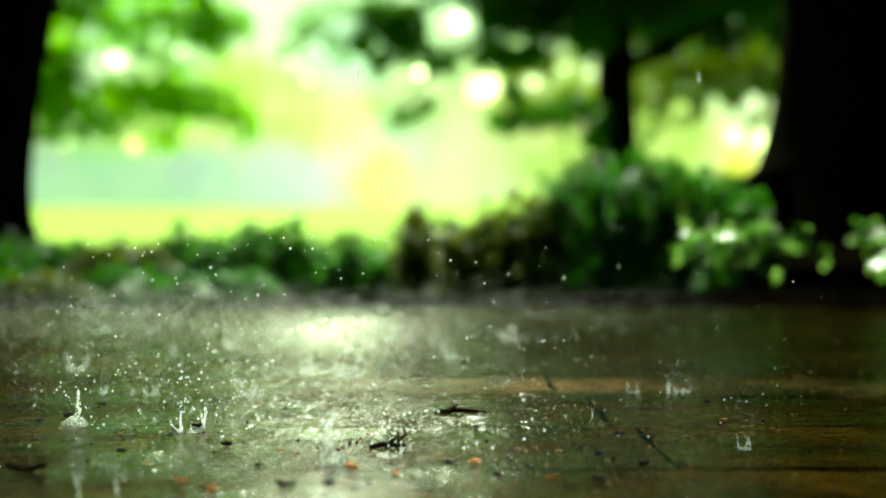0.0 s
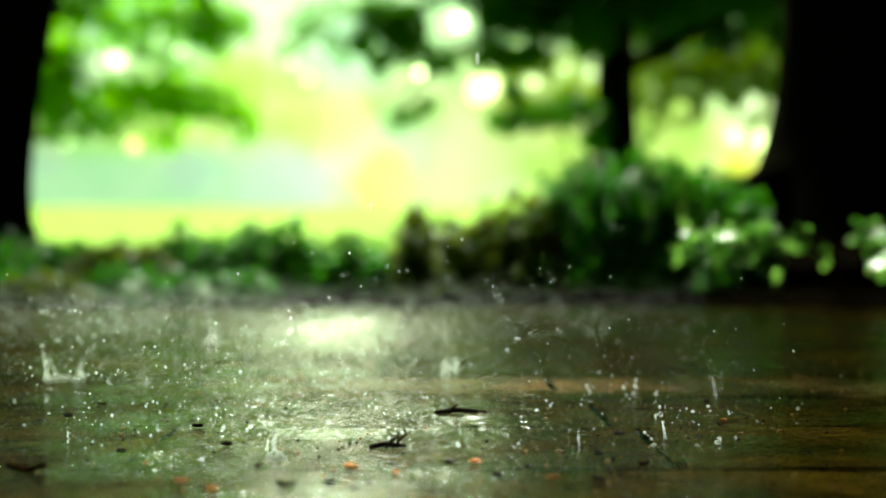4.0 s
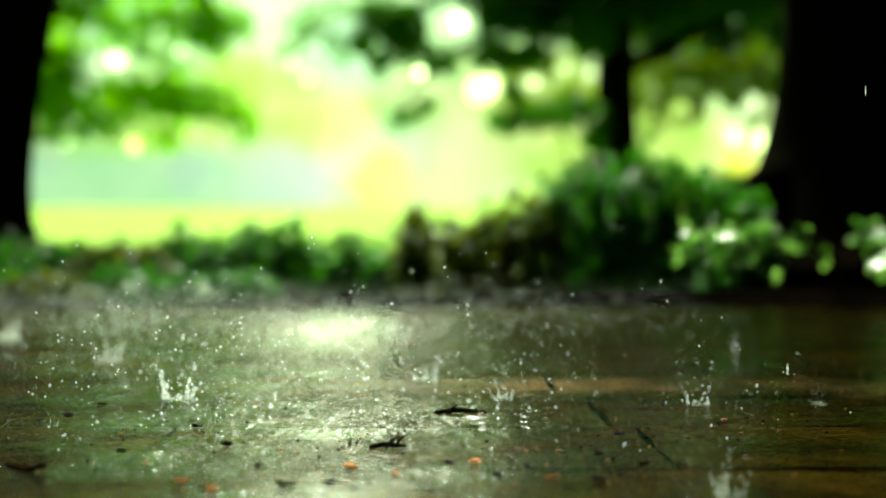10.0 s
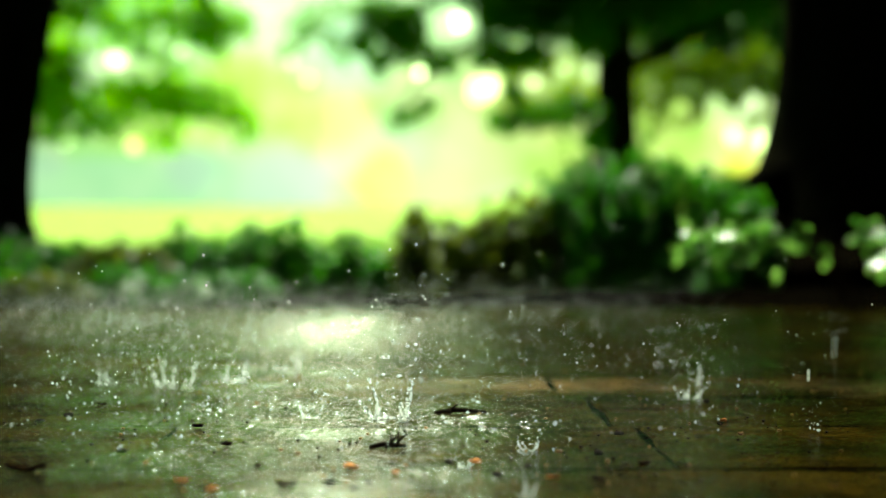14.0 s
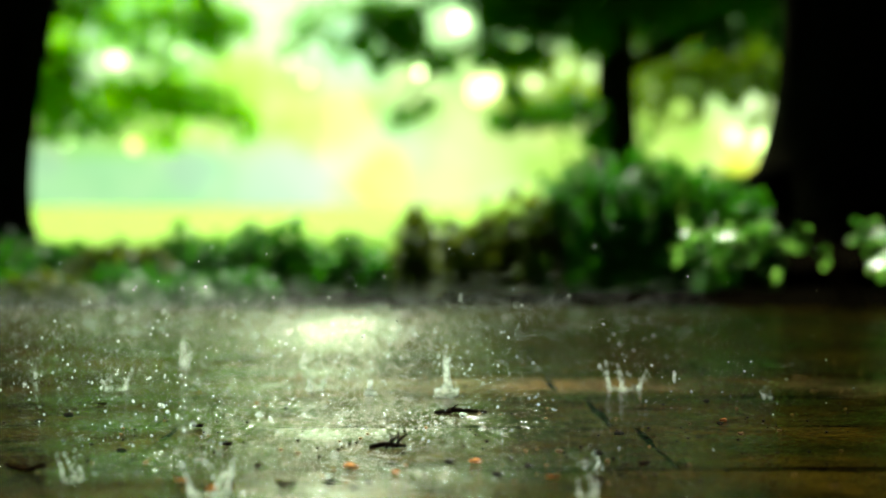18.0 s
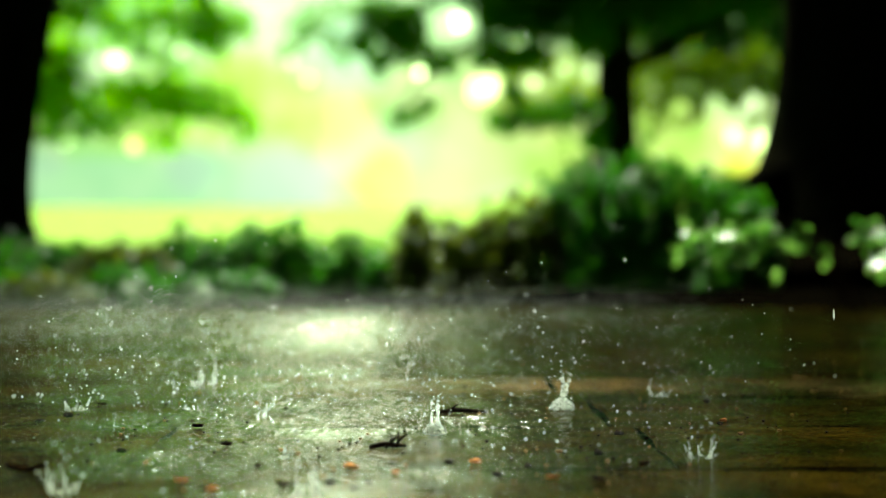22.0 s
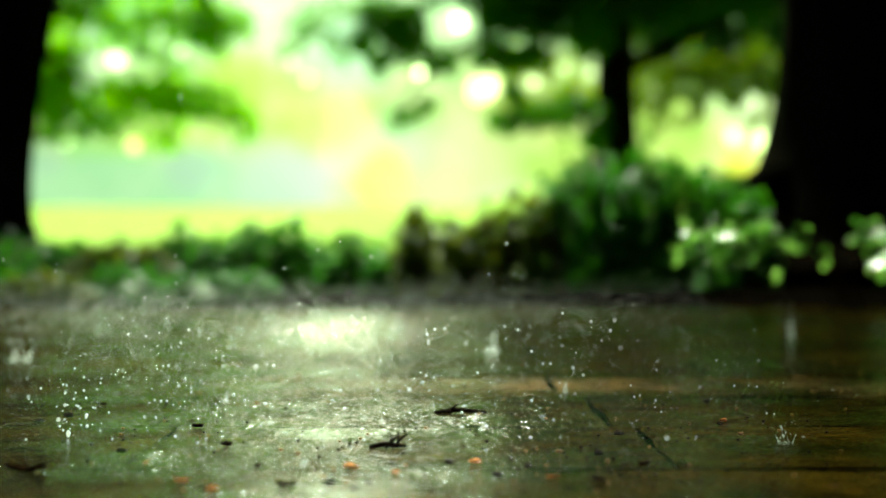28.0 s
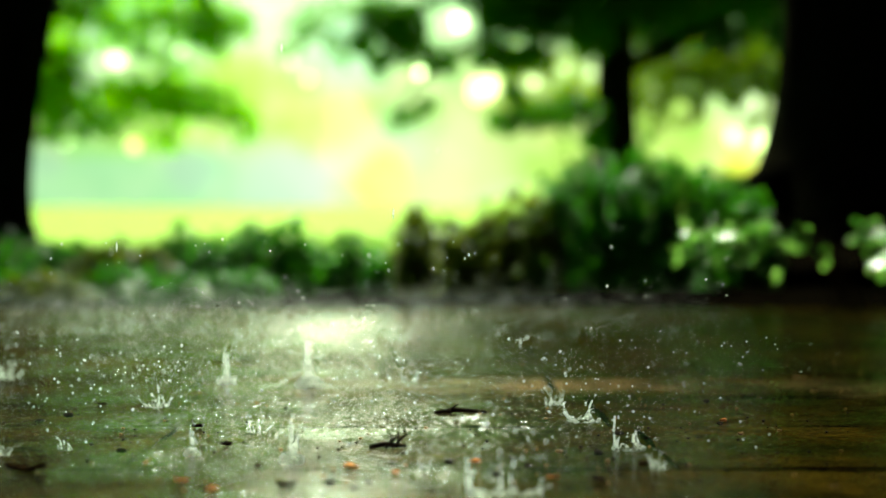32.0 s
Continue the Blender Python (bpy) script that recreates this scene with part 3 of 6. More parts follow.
# ---------------------------------------------------------------- trees
def trunk_bm(base, top, r0, r1, flare, seed, segs=28, rings=22):
    """A fluted trunk that flares into its roots."""
    rng = random.Random(seed)
    lobes = [(rng.uniform(0, 6.28), rng.uniform(0.5, 1.0)) for _ in range(5)]
    bm = bmesh.new()
    base, top = Vector(base), Vector(top)
    loops = []
    for j in range(rings + 1):
        f = j / rings
        f2 = f ** 1.6
        c = base.lerp(top, f2)
        r = r0 + (r1 - r0) * f2 + flare * math.exp(-f2 * (top - base).length / 0.22)
        loop = []
        for k in range(segs):
            a = 2 * math.pi * k / segs
            lobe = sum(w * max(0, math.cos(a - p)) ** 4 for p, w in lobes)
            rr = r * (1 + 0.05 * noise.noise(Vector((math.cos(a) * 2, math.sin(a) * 2, c.z * 2 + seed))))
            rr += flare * 0.9 * lobe * math.exp(-f2 * (top - base).length / 0.16)
            rr += r0 * 0.05 * noise.noise(Vector((a * 4, c.z * 3, seed)))
            loop.append(bm.verts.new((c.x + rr * math.cos(a), c.y + rr * math.sin(a), c.z)))
        loops.append(loop)
    for a, b in zip(loops, loops[1:]):
        for k in range(segs):
            bm.faces.new((a[k], a[(k + 1) % segs], b[(k + 1) % segs], b[k]))
    bm.faces.new(loops[-1])
    return bm


def bough_leaves(blobs, deep, leaf, cover, seed, name, gaps=()):
    """Leaves scattered in uneven clumps with open gaps. blobs, gaps: centre x, y, z and half width, half height."""
    rng = np.random.default_rng(seed)
    places, sizes = [], []
    for x, y, z, rx, rz in blobs:
        n = max(8, int(4.0 * cover * math.pi * rx * rz / (leaf * leaf * 0.28)))
        v = rng.normal(0, 1, (n, 3))
        v /= np.linalg.norm(v, axis=1)[:, None]
        v *= rng.uniform(0, 1, (n, 1)) ** 0.45
        v *= 1 + 0.25 * rng.normal(0, 1, (n, 1)) * (rng.uniform(0, 1, (n, 1)) < 0.25)
        places.append(np.array([x, y, z]) + v * np.array([rx, deep, rz]))
        sizes.append(leaf * rng.uniform(0.6, 1.3, n))
    places, sizes = np.concatenate(places), np.concatenate(sizes)
    keep = np.ones(len(sizes), bool)
    for x, y, z, rx, rz in gaps:
        scale = places[:, 1] / y
        keep &= ((places[:, 0] - x * scale) / (rx * scale)) ** 2 + ((places[:, 2] - 0.115 - (z - 0.115) * scale) / (rz * scale)) ** 2 > 1
    return leaf_mesh(name, places[keep], sizes[keep], rng)


def limb(points, r0, r1):
    bm = bmesh.new()
    n = len(points) - 1
    tube(bm, points, [r0 + (r1 - r0) * k / n for k in range(n + 1)], 8)
    return bm


def crown_blobs(x, y, z, r, n, seed):
    rng = random.Random(seed)
    out = []
    for _ in range(n):
        a, q = rng.uniform(0, 6.28), r * math.sqrt(rng.uniform(0, 1))
        out.append((x + q * math.cos(a), y + q * math.sin(a), z + rng.uniform(0, r * 0.7), r * 0.26, r * 0.16))
    return out


def tall_blobs(x0, x1, y0, y1, z0, z1, n, seed):
    """Clumps of a tall crown between two sides and two heights."""
    rng = random.Random(seed)
    out = []
    for _ in range(n):
        q = rng.uniform(0.35, 0.65)
        out.append((rng.uniform(x0, x1), rng.uniform(y0, y1), rng.uniform(z0, z1), q, q * 0.7))
    return out


def tree(name, label, base, top, r0, r1, flare, seed):
    root = new(name)
    tagged(root, label, "tree")
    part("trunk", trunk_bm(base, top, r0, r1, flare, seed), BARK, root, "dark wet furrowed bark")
    return root


GAPS = [(0.1158, 13, 1.6862, 0.1075, 0.124), (0.27, 13, 1.205, 0.19, 0.15), (0.6574, 13, 1.2521, 0.0827, 0.0744), (0.5293, 13, 1.5622, 0.0662, 0.062), (0.8725, 13, 1.3472, 0.0827, 0.0744), (1.0792, 13, 1.3141, 0.0744, 0.0744),
        (1.7408, 13, 1.0867, 0.0744, 0.0744), (1.9889, 13, 1.095, 0.0744, 0.0744), (2.2576, 13, 1.095, 0.0827, 0.0744), (2.1253, 13, 1.7276, 0.0579, 0.0579)]
LEFT_GAPS = [(-2.0083, 11, 1.2066, 0.1679, 0.07), (-1.6024, 11, 1.2521, 0.084, 0.0595), (-2.2182, 11, 1.4025, 0.056, 0.0525), (-1.9033, 11, 0.6818, 0.1399, 0.091), (-2.2847, 11, 0.6923, 0.063, 0.063)]

# the thick tree on the bank
big = tree("tree", "thick dark old tree with wet furrowed bark and flared roots", (1.2744, 4.6, 0.1077), (1.27, 4.6, 3.4), 0.375, 0.36, 0.16, 3)
part("limb", limb([(1.27, 4.6, 3.0), (1.6, 3.6, 3.7), (2.2, 2.6, 4.1), (2.6, 1.8, 4.3)], 0.2, 0.06), BARK, big)
part("limb", limb([(1.27, 4.6, 3.1), (2.3, 5.2, 4.0), (3.2, 5.4, 4.6)], 0.2, 0.06), BARK, big)
# unseen leaves, and the limb after them, added to shade the right-hand paving
part("bough", bough_leaves(tall_blobs(0.34, 1.9, 4.0, 6.8, 2.6, 3.5, 76, 14), 0.35, 0.14, 0.7, 17, "bough"), LEAF_TREE, big, "unseen green leaves added overhead to cast shade")
part("limb", limb([(1.27, 4.6, 2.6), (1.1, 5.2, 3.0), (0.8, 5.8, 3.2), (0.4, 6.3, 3.3)], 0.09, 0.02), BARK, big)
part("crown", bough_leaves(crown_blobs(2.9, 4.2, 3.4, 3.0, 60, 1), 0.9, 0.2, 1.0, 4, "crown"), LEAF_TREE, big, "broad roof of green leaves")

part("root", limb([(1.12, 4.5, 0.2), (0.8181, 4.45, 0.2112), (0.7011, 4.4, 0.1542), (0.5479, 4.35, 0.1081)], 0.13, 0.03), BARK, big)
# unseen low clump added to keep light off the right-hand slabs
part("bough", bough_leaves(tall_blobs(0.58, 2.2, 1.2, 2.9, 0.95, 1.6, 54, 31), 0.3, 0.12, 1.3, 32, "bough"), LEAF_TREE, big, "unseen low green leaves added to block light")
# two more unseen clumps added in the way of the sun
part("bough", bough_leaves(tall_blobs(0.55, 2.4, 3.4, 4.2, 1.4, 2.7, 70, 34), 0.3, 0.13, 1.6, 35, "bough"), LEAF_TREE, big, "unseen dense green leaves added to block sunlight")
part("bough", bough_leaves(tall_blobs(0.62, 1.1, 3.4, 4.2, 2.0, 2.9, 30, 36), 0.3, 0.13, 1.8, 37, "bough"), LEAF_TREE, big, "unseen dense green leaves added to block sunlight")
# unseen limb that carries the added low clump
part("limb", limb([(1.4, 4.4, 1.9), (1.35, 3.6, 1.8), (1.2, 2.4, 1.5), (0.9, 1.7, 1.3)], 0.06, 0.015), BARK, big)

# the leaning tree at the other side
lean = tree("tree", "leaning dark tree trunk with wet bark beside the lawn", (-1.7334, 6.2, 0.0953), (-1.1655, 6.2, 2.7181), 0.21, 0.19, 0.05, 8)
part("limb", limb([(-1.5263, 6.2, 1.5348), (-1.633, 8.5, 1.7912), (-1.5162, 10.5, 1.7181), (-1.3435, 11, 1.3745)], 0.08, 0.02), BARK, lean)
part("limb", limb([(-1.4672, 6.2, 0.8841), (-1.715, 8, 0.8529), (-1.6985, 10, 0.8784), (-1.2385, 11, 0.8322)], 0.018, 0.006), BARK, lean)
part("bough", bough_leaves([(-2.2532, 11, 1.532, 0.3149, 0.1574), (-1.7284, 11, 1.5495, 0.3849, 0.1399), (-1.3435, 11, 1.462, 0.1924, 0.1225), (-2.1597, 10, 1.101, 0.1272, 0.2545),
                            (-1.5359, 11, 1.3745, 0.1225, 0.0875), (-1.9733, 11, 1.392, 0.2449, 0.084), (-1.5884, 11, 1.462, 0.3149, 0.105), (-1.3435, 11, 1.4095, 0.1399, 0.07), (-2.2392, 10, 0.9738, 0.1272, 0.1908)], 0.5, 0.09, 0.9, 11, "bough", LEFT_GAPS), LEAF_SUNLIT, lean, "sunlit green leaves")
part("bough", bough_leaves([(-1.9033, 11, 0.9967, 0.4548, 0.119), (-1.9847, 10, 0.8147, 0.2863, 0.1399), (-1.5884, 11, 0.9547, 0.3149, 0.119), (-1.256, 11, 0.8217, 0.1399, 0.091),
                            (-1.361, 11, 0.9197, 0.1749, 0.063), (-1.7109, 11, 0.7448, 0.077, 0.105), (-2.2074, 10, 0.7511, 0.0954, 0.1272)], 0.4, 0.09, 0.95, 12, "bough", LEFT_GAPS), LEAF_SUNLIT, lean, "sunlit green leaves")
# unseen clump added high up to shade the left of the paving
part("bough", bough_leaves(tall_blobs(-2.2, -0.95, 3.7, 5.0, 2.6, 3.5, 38, 18), 0.35, 0.14, 0.7, 19, "bough", LEFT_GAPS), LEAF_TREE, lean, "unseen green leaves added overhead to cast shade")
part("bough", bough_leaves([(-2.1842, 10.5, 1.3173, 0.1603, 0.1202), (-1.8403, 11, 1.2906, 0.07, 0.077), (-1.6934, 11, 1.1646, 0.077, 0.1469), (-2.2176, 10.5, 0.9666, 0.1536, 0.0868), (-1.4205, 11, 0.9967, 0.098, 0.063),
                            (-1.8053, 11, 1.0597, 0.2799, 0.063), (-1.4415, 11, 1.3535, 0.126, 0.091)], 0.4, 0.09, 0.7, 14, "bough", LEFT_GAPS), LEAF_SUNLIT, lean, "sunlit green leaves")
part("bough", bough_leaves(tall_blobs(-3.6, -1.3, 9.0, 10.0, 1.7, 2.4, 30, 12), 0.5, 0.12, 0.7, 15, "bough", LEFT_GAPS), LEAF_SUNLIT, lean, "green leaves over the lawn")
# second unseen clump, added to darken the near left slabs
part("bough", bough_leaves(tall_blobs(-2.0, -1.08, 3.9, 4.7, 2.2, 3.0, 34, 38), 0.3, 0.13, 0.9, 39, "bough"), LEAF_TREE, lean, "unseen dense green leaves added to block sunlight")
part("bough", bough_leaves([(-2.30, 10.8, 1.52, 0.13, 0.14), (-2.36, 10.8, 1.22, 0.07, 0.2), (-2.12, 10.8, 1.62, 0.14, 0.08), (-2.40, 10.8, 0.92, 0.05, 0.14)], 0.3, 0.085, 1.0, 41, "bough"), LEAF_TREE, lean, "dark leaves close to the trunk")
part("crown", bough_leaves(tall_blobs(-5.0, -1.15, 8.8, 10.5, 1.6, 3.7, 44, 2), 0.6, 0.16, 0.7, 5, "crown"), LEAF_TREE, lean, "high green leaves")

# the slim tree farther back
slim = tree("tree", "slim dark tree on a leafy bank before the bright lawn", (1.3715, 14, 0.5158), (1.3092, 14, 4.2117), 0.155, 0.165, 0.07, 9)
part("limb", limb([(1.3626, 14, 1.4286), (1.6743, 14, 1.5622), (2.0305, 14, 1.7403), (2.5008, 14.4, 1.9929), (2.8606, 14.6, 2.4369)], 0.075, 0.03), BARK, slim)
part("limb", limb([(1.3181, 14, 1.5622), (0.9776, 13.6, 1.6723), (0.4907, 13.3, 1.7225), (-0.0165, 13, 1.4382), (-0.3473, 13, 1.0247)], 0.05, 0.01), BARK, slim)
part("limb", limb([(1.3403, 14, 1.1837), (1.1155, 13.7, 1.1172), (0.7501, 13.4, 1.0527), (0.4031, 13.2, 0.9757)], 0.035, 0.01), BARK, slim)
part("limb", limb([(1.2958, 14, 1.9852), (0.4944, 13.4, 2.0329), (-0.2646, 13, 1.8103), (-0.5127, 13, 1.3968)], 0.05, 0.01), BARK, slim)
part("bough", bough_leaves([(-0.368, 13, 1.7069, 0.2564, 0.1571), (-0.4796, 13, 1.3968, 0.0827, 0.091), (-0.1819, 13, 1.5209, 0.124, 0.1034), (-0.3473, 13, 1.5002, 0.124, 0.124),
                            (-0.0372, 13, 1.4051, 0.1737, 0.124), (-0.4796, 13, 1.7772, 0.2067, 0.1075), (-0.2233, 13, 1.6656, 0.124, 0.1654), (-0.5954, 13, 1.5622, 0.124, 0.1034), (-0.244, 13, 1.0123, 0.124, 0.0538), (-0.3267, 13, 0.9751, 0.0744, 0.0413), (-0.1199, 13, 1.0991, 0.091, 0.0579)],
                           0.4, 0.085, 1.5, 21, "bough", GAPS), LEAF_MID, slim, "dark drooping leaves")
part("limb", limb([(-0.3887, 13, 1.7689), (-0.6677, 12.8, 1.6824), (-0.9048, 12.7, 1.5692), (-1.1382, 12.6, 1.3774)], 0.012, 0.004), BARK, slim)
part("limb", limb([(-0.5541, 13, 1.7359), (-0.7491, 12.8, 1.5399), (-0.8038, 12.7, 1.3268)], 0.008, 0.003), BARK, slim)
part("bough", bough_leaves([(-0.9882, 13, 1.6656, 0.2481, 0.1075), (-0.7608, 13, 1.5209, 0.1654, 0.1158), (-0.7608, 13, 1.7896, 0.2481, 0.0827), (-1.0916, 13, 1.5002, 0.124, 0.0827)], 0.4, 0.07, 0.42, 25, "bough", GAPS), LEAF_MID, slim, "sparse leaves on thin twigs")
part("bough", bough_leaves([(0.4383, 13, 1.7689, 0.2067, 0.2481), (0.3349, 13, 1.4588, 0.1861, 0.1034), (0.6037, 13, 1.4588, 0.2481, 0.0992), (0.7927, 13.4, 1.7772, 0.2983, 0.2131), (1.1074, 13.6, 1.7155, 0.1947, 0.2595),
                            (0.4796, 13, 0.9751, 0.1737, 0.0827), (0.7389, 13.2, 1.0177, 0.2519, 0.0924), (1.0209, 13.6, 1.1099, 0.2163, 0.1038), (1.1676, 13.8, 0.927, 0.0966, 0.1492), (0.5003, 13, 1.1694, 0.1034, 0.0827)],
                           0.4, 0.085, 1.9, 22, "bough", GAPS), LEAF_MID, slim, "dark drooping leaves")
part("bough", bough_leaves([(1.688, 14.5, 1.9137, 0.2075, 0.2306), (2.0108, 14.5, 1.9598, 0.369, 0.1845), (2.4259, 14.5, 1.9598, 0.3228, 0.1845), (2.7257, 14.5, 1.8675, 0.1384, 0.2767), (2.2875, 14.5, 1.7292, 0.2767, 0.1199),
                            (1.7802, 14.5, 1.66, 0.1845, 0.1107)], 0.4, 0.085, 1.6, 23, "bough", GAPS), LEAF_TREE, slim, "dark green leaves")
part("bough", bough_leaves([(1.8416, 15, 1.5224, 0.2385, 0.1336), (2.2233, 15, 1.5702, 0.4294, 0.1908), (2.6527, 15, 1.594, 0.2624, 0.1908), (2.0802, 15, 1.2982, 0.4532, 0.1145), (2.7719, 15, 1.4032, 0.124, 0.1431),
                            (2.5095, 15, 1.3173, 0.2863, 0.1145)], 0.4, 0.085, 1.2, 24, "bough", GAPS), LEAF_OLIVE, slim, "olive green leaves with daylight behind")
part("bough", bough_leaves([(1.7462, 15, 1.1408, 0.1718, 0.1622), (2.0563, 15, 1.1408, 0.2863, 0.1145), (2.6527, 15, 1.1265, 0.2195, 0.105), (1.6031, 15, 1.3555, 0.124, 0.1908)], 0.4, 0.085, 0.4, 26, "bough", GAPS), LEAF_OLIVE, slim, "olive green leaves with daylight behind")
part("bough", bough_leaves([(0.8117, 14.5, 1.4986, 0.4151, 0.1568), (1.0884, 14.5, 1.291, 0.2306, 0.166), (0.535, 14.5, 1.5447, 0.1845, 0.1384), (0.7425, 14.5, 1.2219, 0.3228, 0.1107)], 0.4, 0.085, 0.8, 27, "bough", GAPS), LEAF_OLIVE, slim, "olive green leaves with daylight behind")
part("bough", bough_leaves(tall_blobs(0.2, 3.4, 12.6, 14.0, 1.85, 2.7, 34, 13), 0.5, 0.12, 1.2, 16, "bough", GAPS), LEAF_TREE, slim, "dark green leaves")
part("bough", bough_leaves([(1.72 + 0.27 * k + 0.1 * (r % 2), 16, 2.16 - 0.27 * r, 0.2, 0.16) for r in range(3) for k in range(6)], 0.4, 0.1, 0.8, 42, "bough"), LEAF_OLIVE, slim, "olive green leaves in the shade")
part("crown", bough_leaves(tall_blobs(-0.2, 4.6, 12.2, 14.5, 2.15, 5.0, 70, 3), 0.6, 0.16, 0.7, 6, "crown"), LEAF_TREE, slim, "high green leaves")


def woodland():
    """An unseen screen of dense leaves, added behind and over the paving to block sky light."""
    rng = np.random.default_rng(99)
    n = 16000
    az = rng.uniform(radians(60), radians(300), n)
    r = rng.uniform(5.0, 9.0, n)
    walls = np.stack([r * np.sin(az), r * np.cos(az), rng.uniform(0, 7.5, n)], 1)
    n = 7000
    az = rng.uniform(radians(21), radians(64), n) * rng.choice([-1, 1], n)
    r = rng.uniform(11.0, 16.0, n)
    flanks = np.stack([r * np.sin(az), r * np.cos(az), rng.uniform(0, 6.5, n)], 1)
    n = 9000
    side = rng.choice([-1, 1], n)
    eaves = np.stack([side * rng.uniform(np.where(side > 0, 0.7, 1.5), 9.0), rng.uniform(2.2, 9.0, n), rng.uniform(4.6, 8.5, n)], 1)
    n = 9000
    roof = np.stack([rng.uniform(-8, 8, n), rng.uniform(-8.5, 2.2, n), rng.uniform(4.2, 7.0, n)], 1)
    P = np.concatenate([walls, flanks, eaves, roof])
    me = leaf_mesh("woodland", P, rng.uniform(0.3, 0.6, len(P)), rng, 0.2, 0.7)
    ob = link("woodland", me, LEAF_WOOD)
    tagged(ob, "unseen dark leaf screen added round the paving to block light", "woodland", kind="stuff")


woodland()
for ob in scene.objects:
    if ob.name.split(".")[0] in ("bough", "crown"):
        tagged(ob, kind="stuff")


# ---------------------------------------------------------------- bed plants
def bed_plant(x, y, top, half, mat, seed, label, leaf=0.026):
    """A low leafy plant: thin stems from one root and a ragged dome of small leaves."""
    root = new("bed_plant")
    root.location = (x, y, 0)
    tagged(root, label, "plant", "low plants along the paving")
    rng = np.random.default_rng(seed)
    base = verge_height(x, y)
    for _ in range(7):
        bm = bmesh.new()
        a, q = rng.uniform(0, 6.28), half * rng.uniform(0.2, 0.8)
        tip = (q * math.cos(a), q * 0.6 * math.sin(a), top * rng.uniform(0.7, 0.95))
        tube(bm, [(0.3 * tip[0], 0.3 * tip[1], base - 0.01), (0.6 * tip[0], 0.6 * tip[1], base + (tip[2] - base) * 0.5), tip],
             [0.0025, 0.002, 0.001], 5)
        part("stem", bm, TWIG, root)
    n = int(120 + 45000 * half * (top - base))
    u = rng.uniform(-1, 1, n)
    w = rng.uniform(-1, 1, n)
    dome = np.sqrt(np.clip(1 - 0.75 * u * u, 0, 1))
    lump = 1 + 0.10 * np.sin(u * 9 + seed) + 0.08 * np.sin(u * 21 + 2 * seed)
    z = base + (top - base) * dome * lump * rng.uniform(0.0, 1, n) ** 0.8
    P = np.stack([u * half, w * (0.06 + 0.25 * half), z], 1)
    tagged(part("foliage", leaf_mesh("foliage", P, leaf * rng.uniform(0.6, 1.3, n), rng, 0.2, 0.6), mat, root), kind="stuff")
    return root


GREEN = "low dark green leafy plant beside the paving"
RUSTY = "low brownish green leafy plant beside the paving"
for k, (x, y, top, half) in enumerate([(-0.975, 3.72, 0.1055, 0.0887), (-0.9785, 4.08, 0.1085, 0.0973), (-0.8489, 3.96, 0.0999, 0.0866), (-0.7255, 3.84, 0.093, 0.084), (-0.6318, 3.72, 0.0949, 0.0666), (-0.6021, 4.08, 0.1306, 0.0649), (-0.5026, 3.96, 0.1087, 0.0708), (-0.4079, 3.84, 0.1333, 0.0733), (-0.3242, 3.72, 0.1481, 0.0518), (-0.2972, 4.08, 0.0955, 0.0487), (-0.2066, 3.96, 0.115, 0.063), (-0.127, 3.84, 0.0784, 0.0458), (-0.058, 3.72, 0.1718, 0.0414), (0.0208, 4.08, 0.1513, 0.073), (0.1083, 3.96, 0.1805, 0.0787), (0.1844, 3.84, 0.2005, 0.0687), (0.2568, 3.92, 0.2422, 0.0623), (0.3349, 4.28, 0.2947, 0.0681), (0.3917, 4.16, 0.287, 0.0744), (0.4575, 4.04, 0.3052, 0.0803), (0.5311, 3.92, 0.2646, 0.0701), (0.6616, 4.28, 0.2484, 0.0766), (0.7092, 4.16, 0.2142, 0.0662)]):
    rusty = -0.12 < x < 0.24 or -0.76 < x < -0.62
    bed_plant(x, y, top, half, LEAF_RED if rusty else LEAF_BED, 40 + k, RUSTY if rusty else GREEN)

# low growth in front of them, close to the paving
for k, (x, y, top, half) in enumerate([(-0.86, 3.3, 0.052, 0.09), (-0.72, 3.2, 0.048, 0.085), (-0.60, 3.32, 0.056, 0.08), (-0.49, 3.2, 0.044, 0.075), (-0.39, 3.34, 0.05, 0.07)]):
    rusty = -0.75 < x < -0.68
    bed_plant(x, y, top, half, LEAF_RED if rusty else LEAF_BED, 90 + k, RUSTY if rusty else GREEN)


def sprig(points, n, seed, leaf, hang):
    """A stem arching over the paving with glossy leaves along its outer half, hanging a little below it."""
    root = new("sprig")
    tagged(root, "arching sprig of glossy green leaves with painted pale glints over wet paving", "plant", "arching sprigs")
    bm = bmesh.new()
    tube(bm, points, [0.004 - 0.003 * k / (len(points) - 1) for k in range(len(points))], 6)
    part("stem", bm, TWIG, root)
    rng = np.random.default_rng(seed)
    pts = np.array(points)
    f = rng.uniform(0.46, 1, n) * (len(pts) - 1)
    i = np.minimum(f.astype(int), len(pts) - 2)
    P = pts[i] + (pts[i + 1] - pts[i]) * (f - i)[:, None] + rng.normal(0, 0.008, (n, 3))
    P[:, 2] -= np.abs(rng.normal(0, hang, n))
    part("leaves", leaf_mesh("leaves", P, leaf * rng.uniform(0.6, 1.25, n), rng, 0.25, 0.6), LEAF_SPRIG, root)


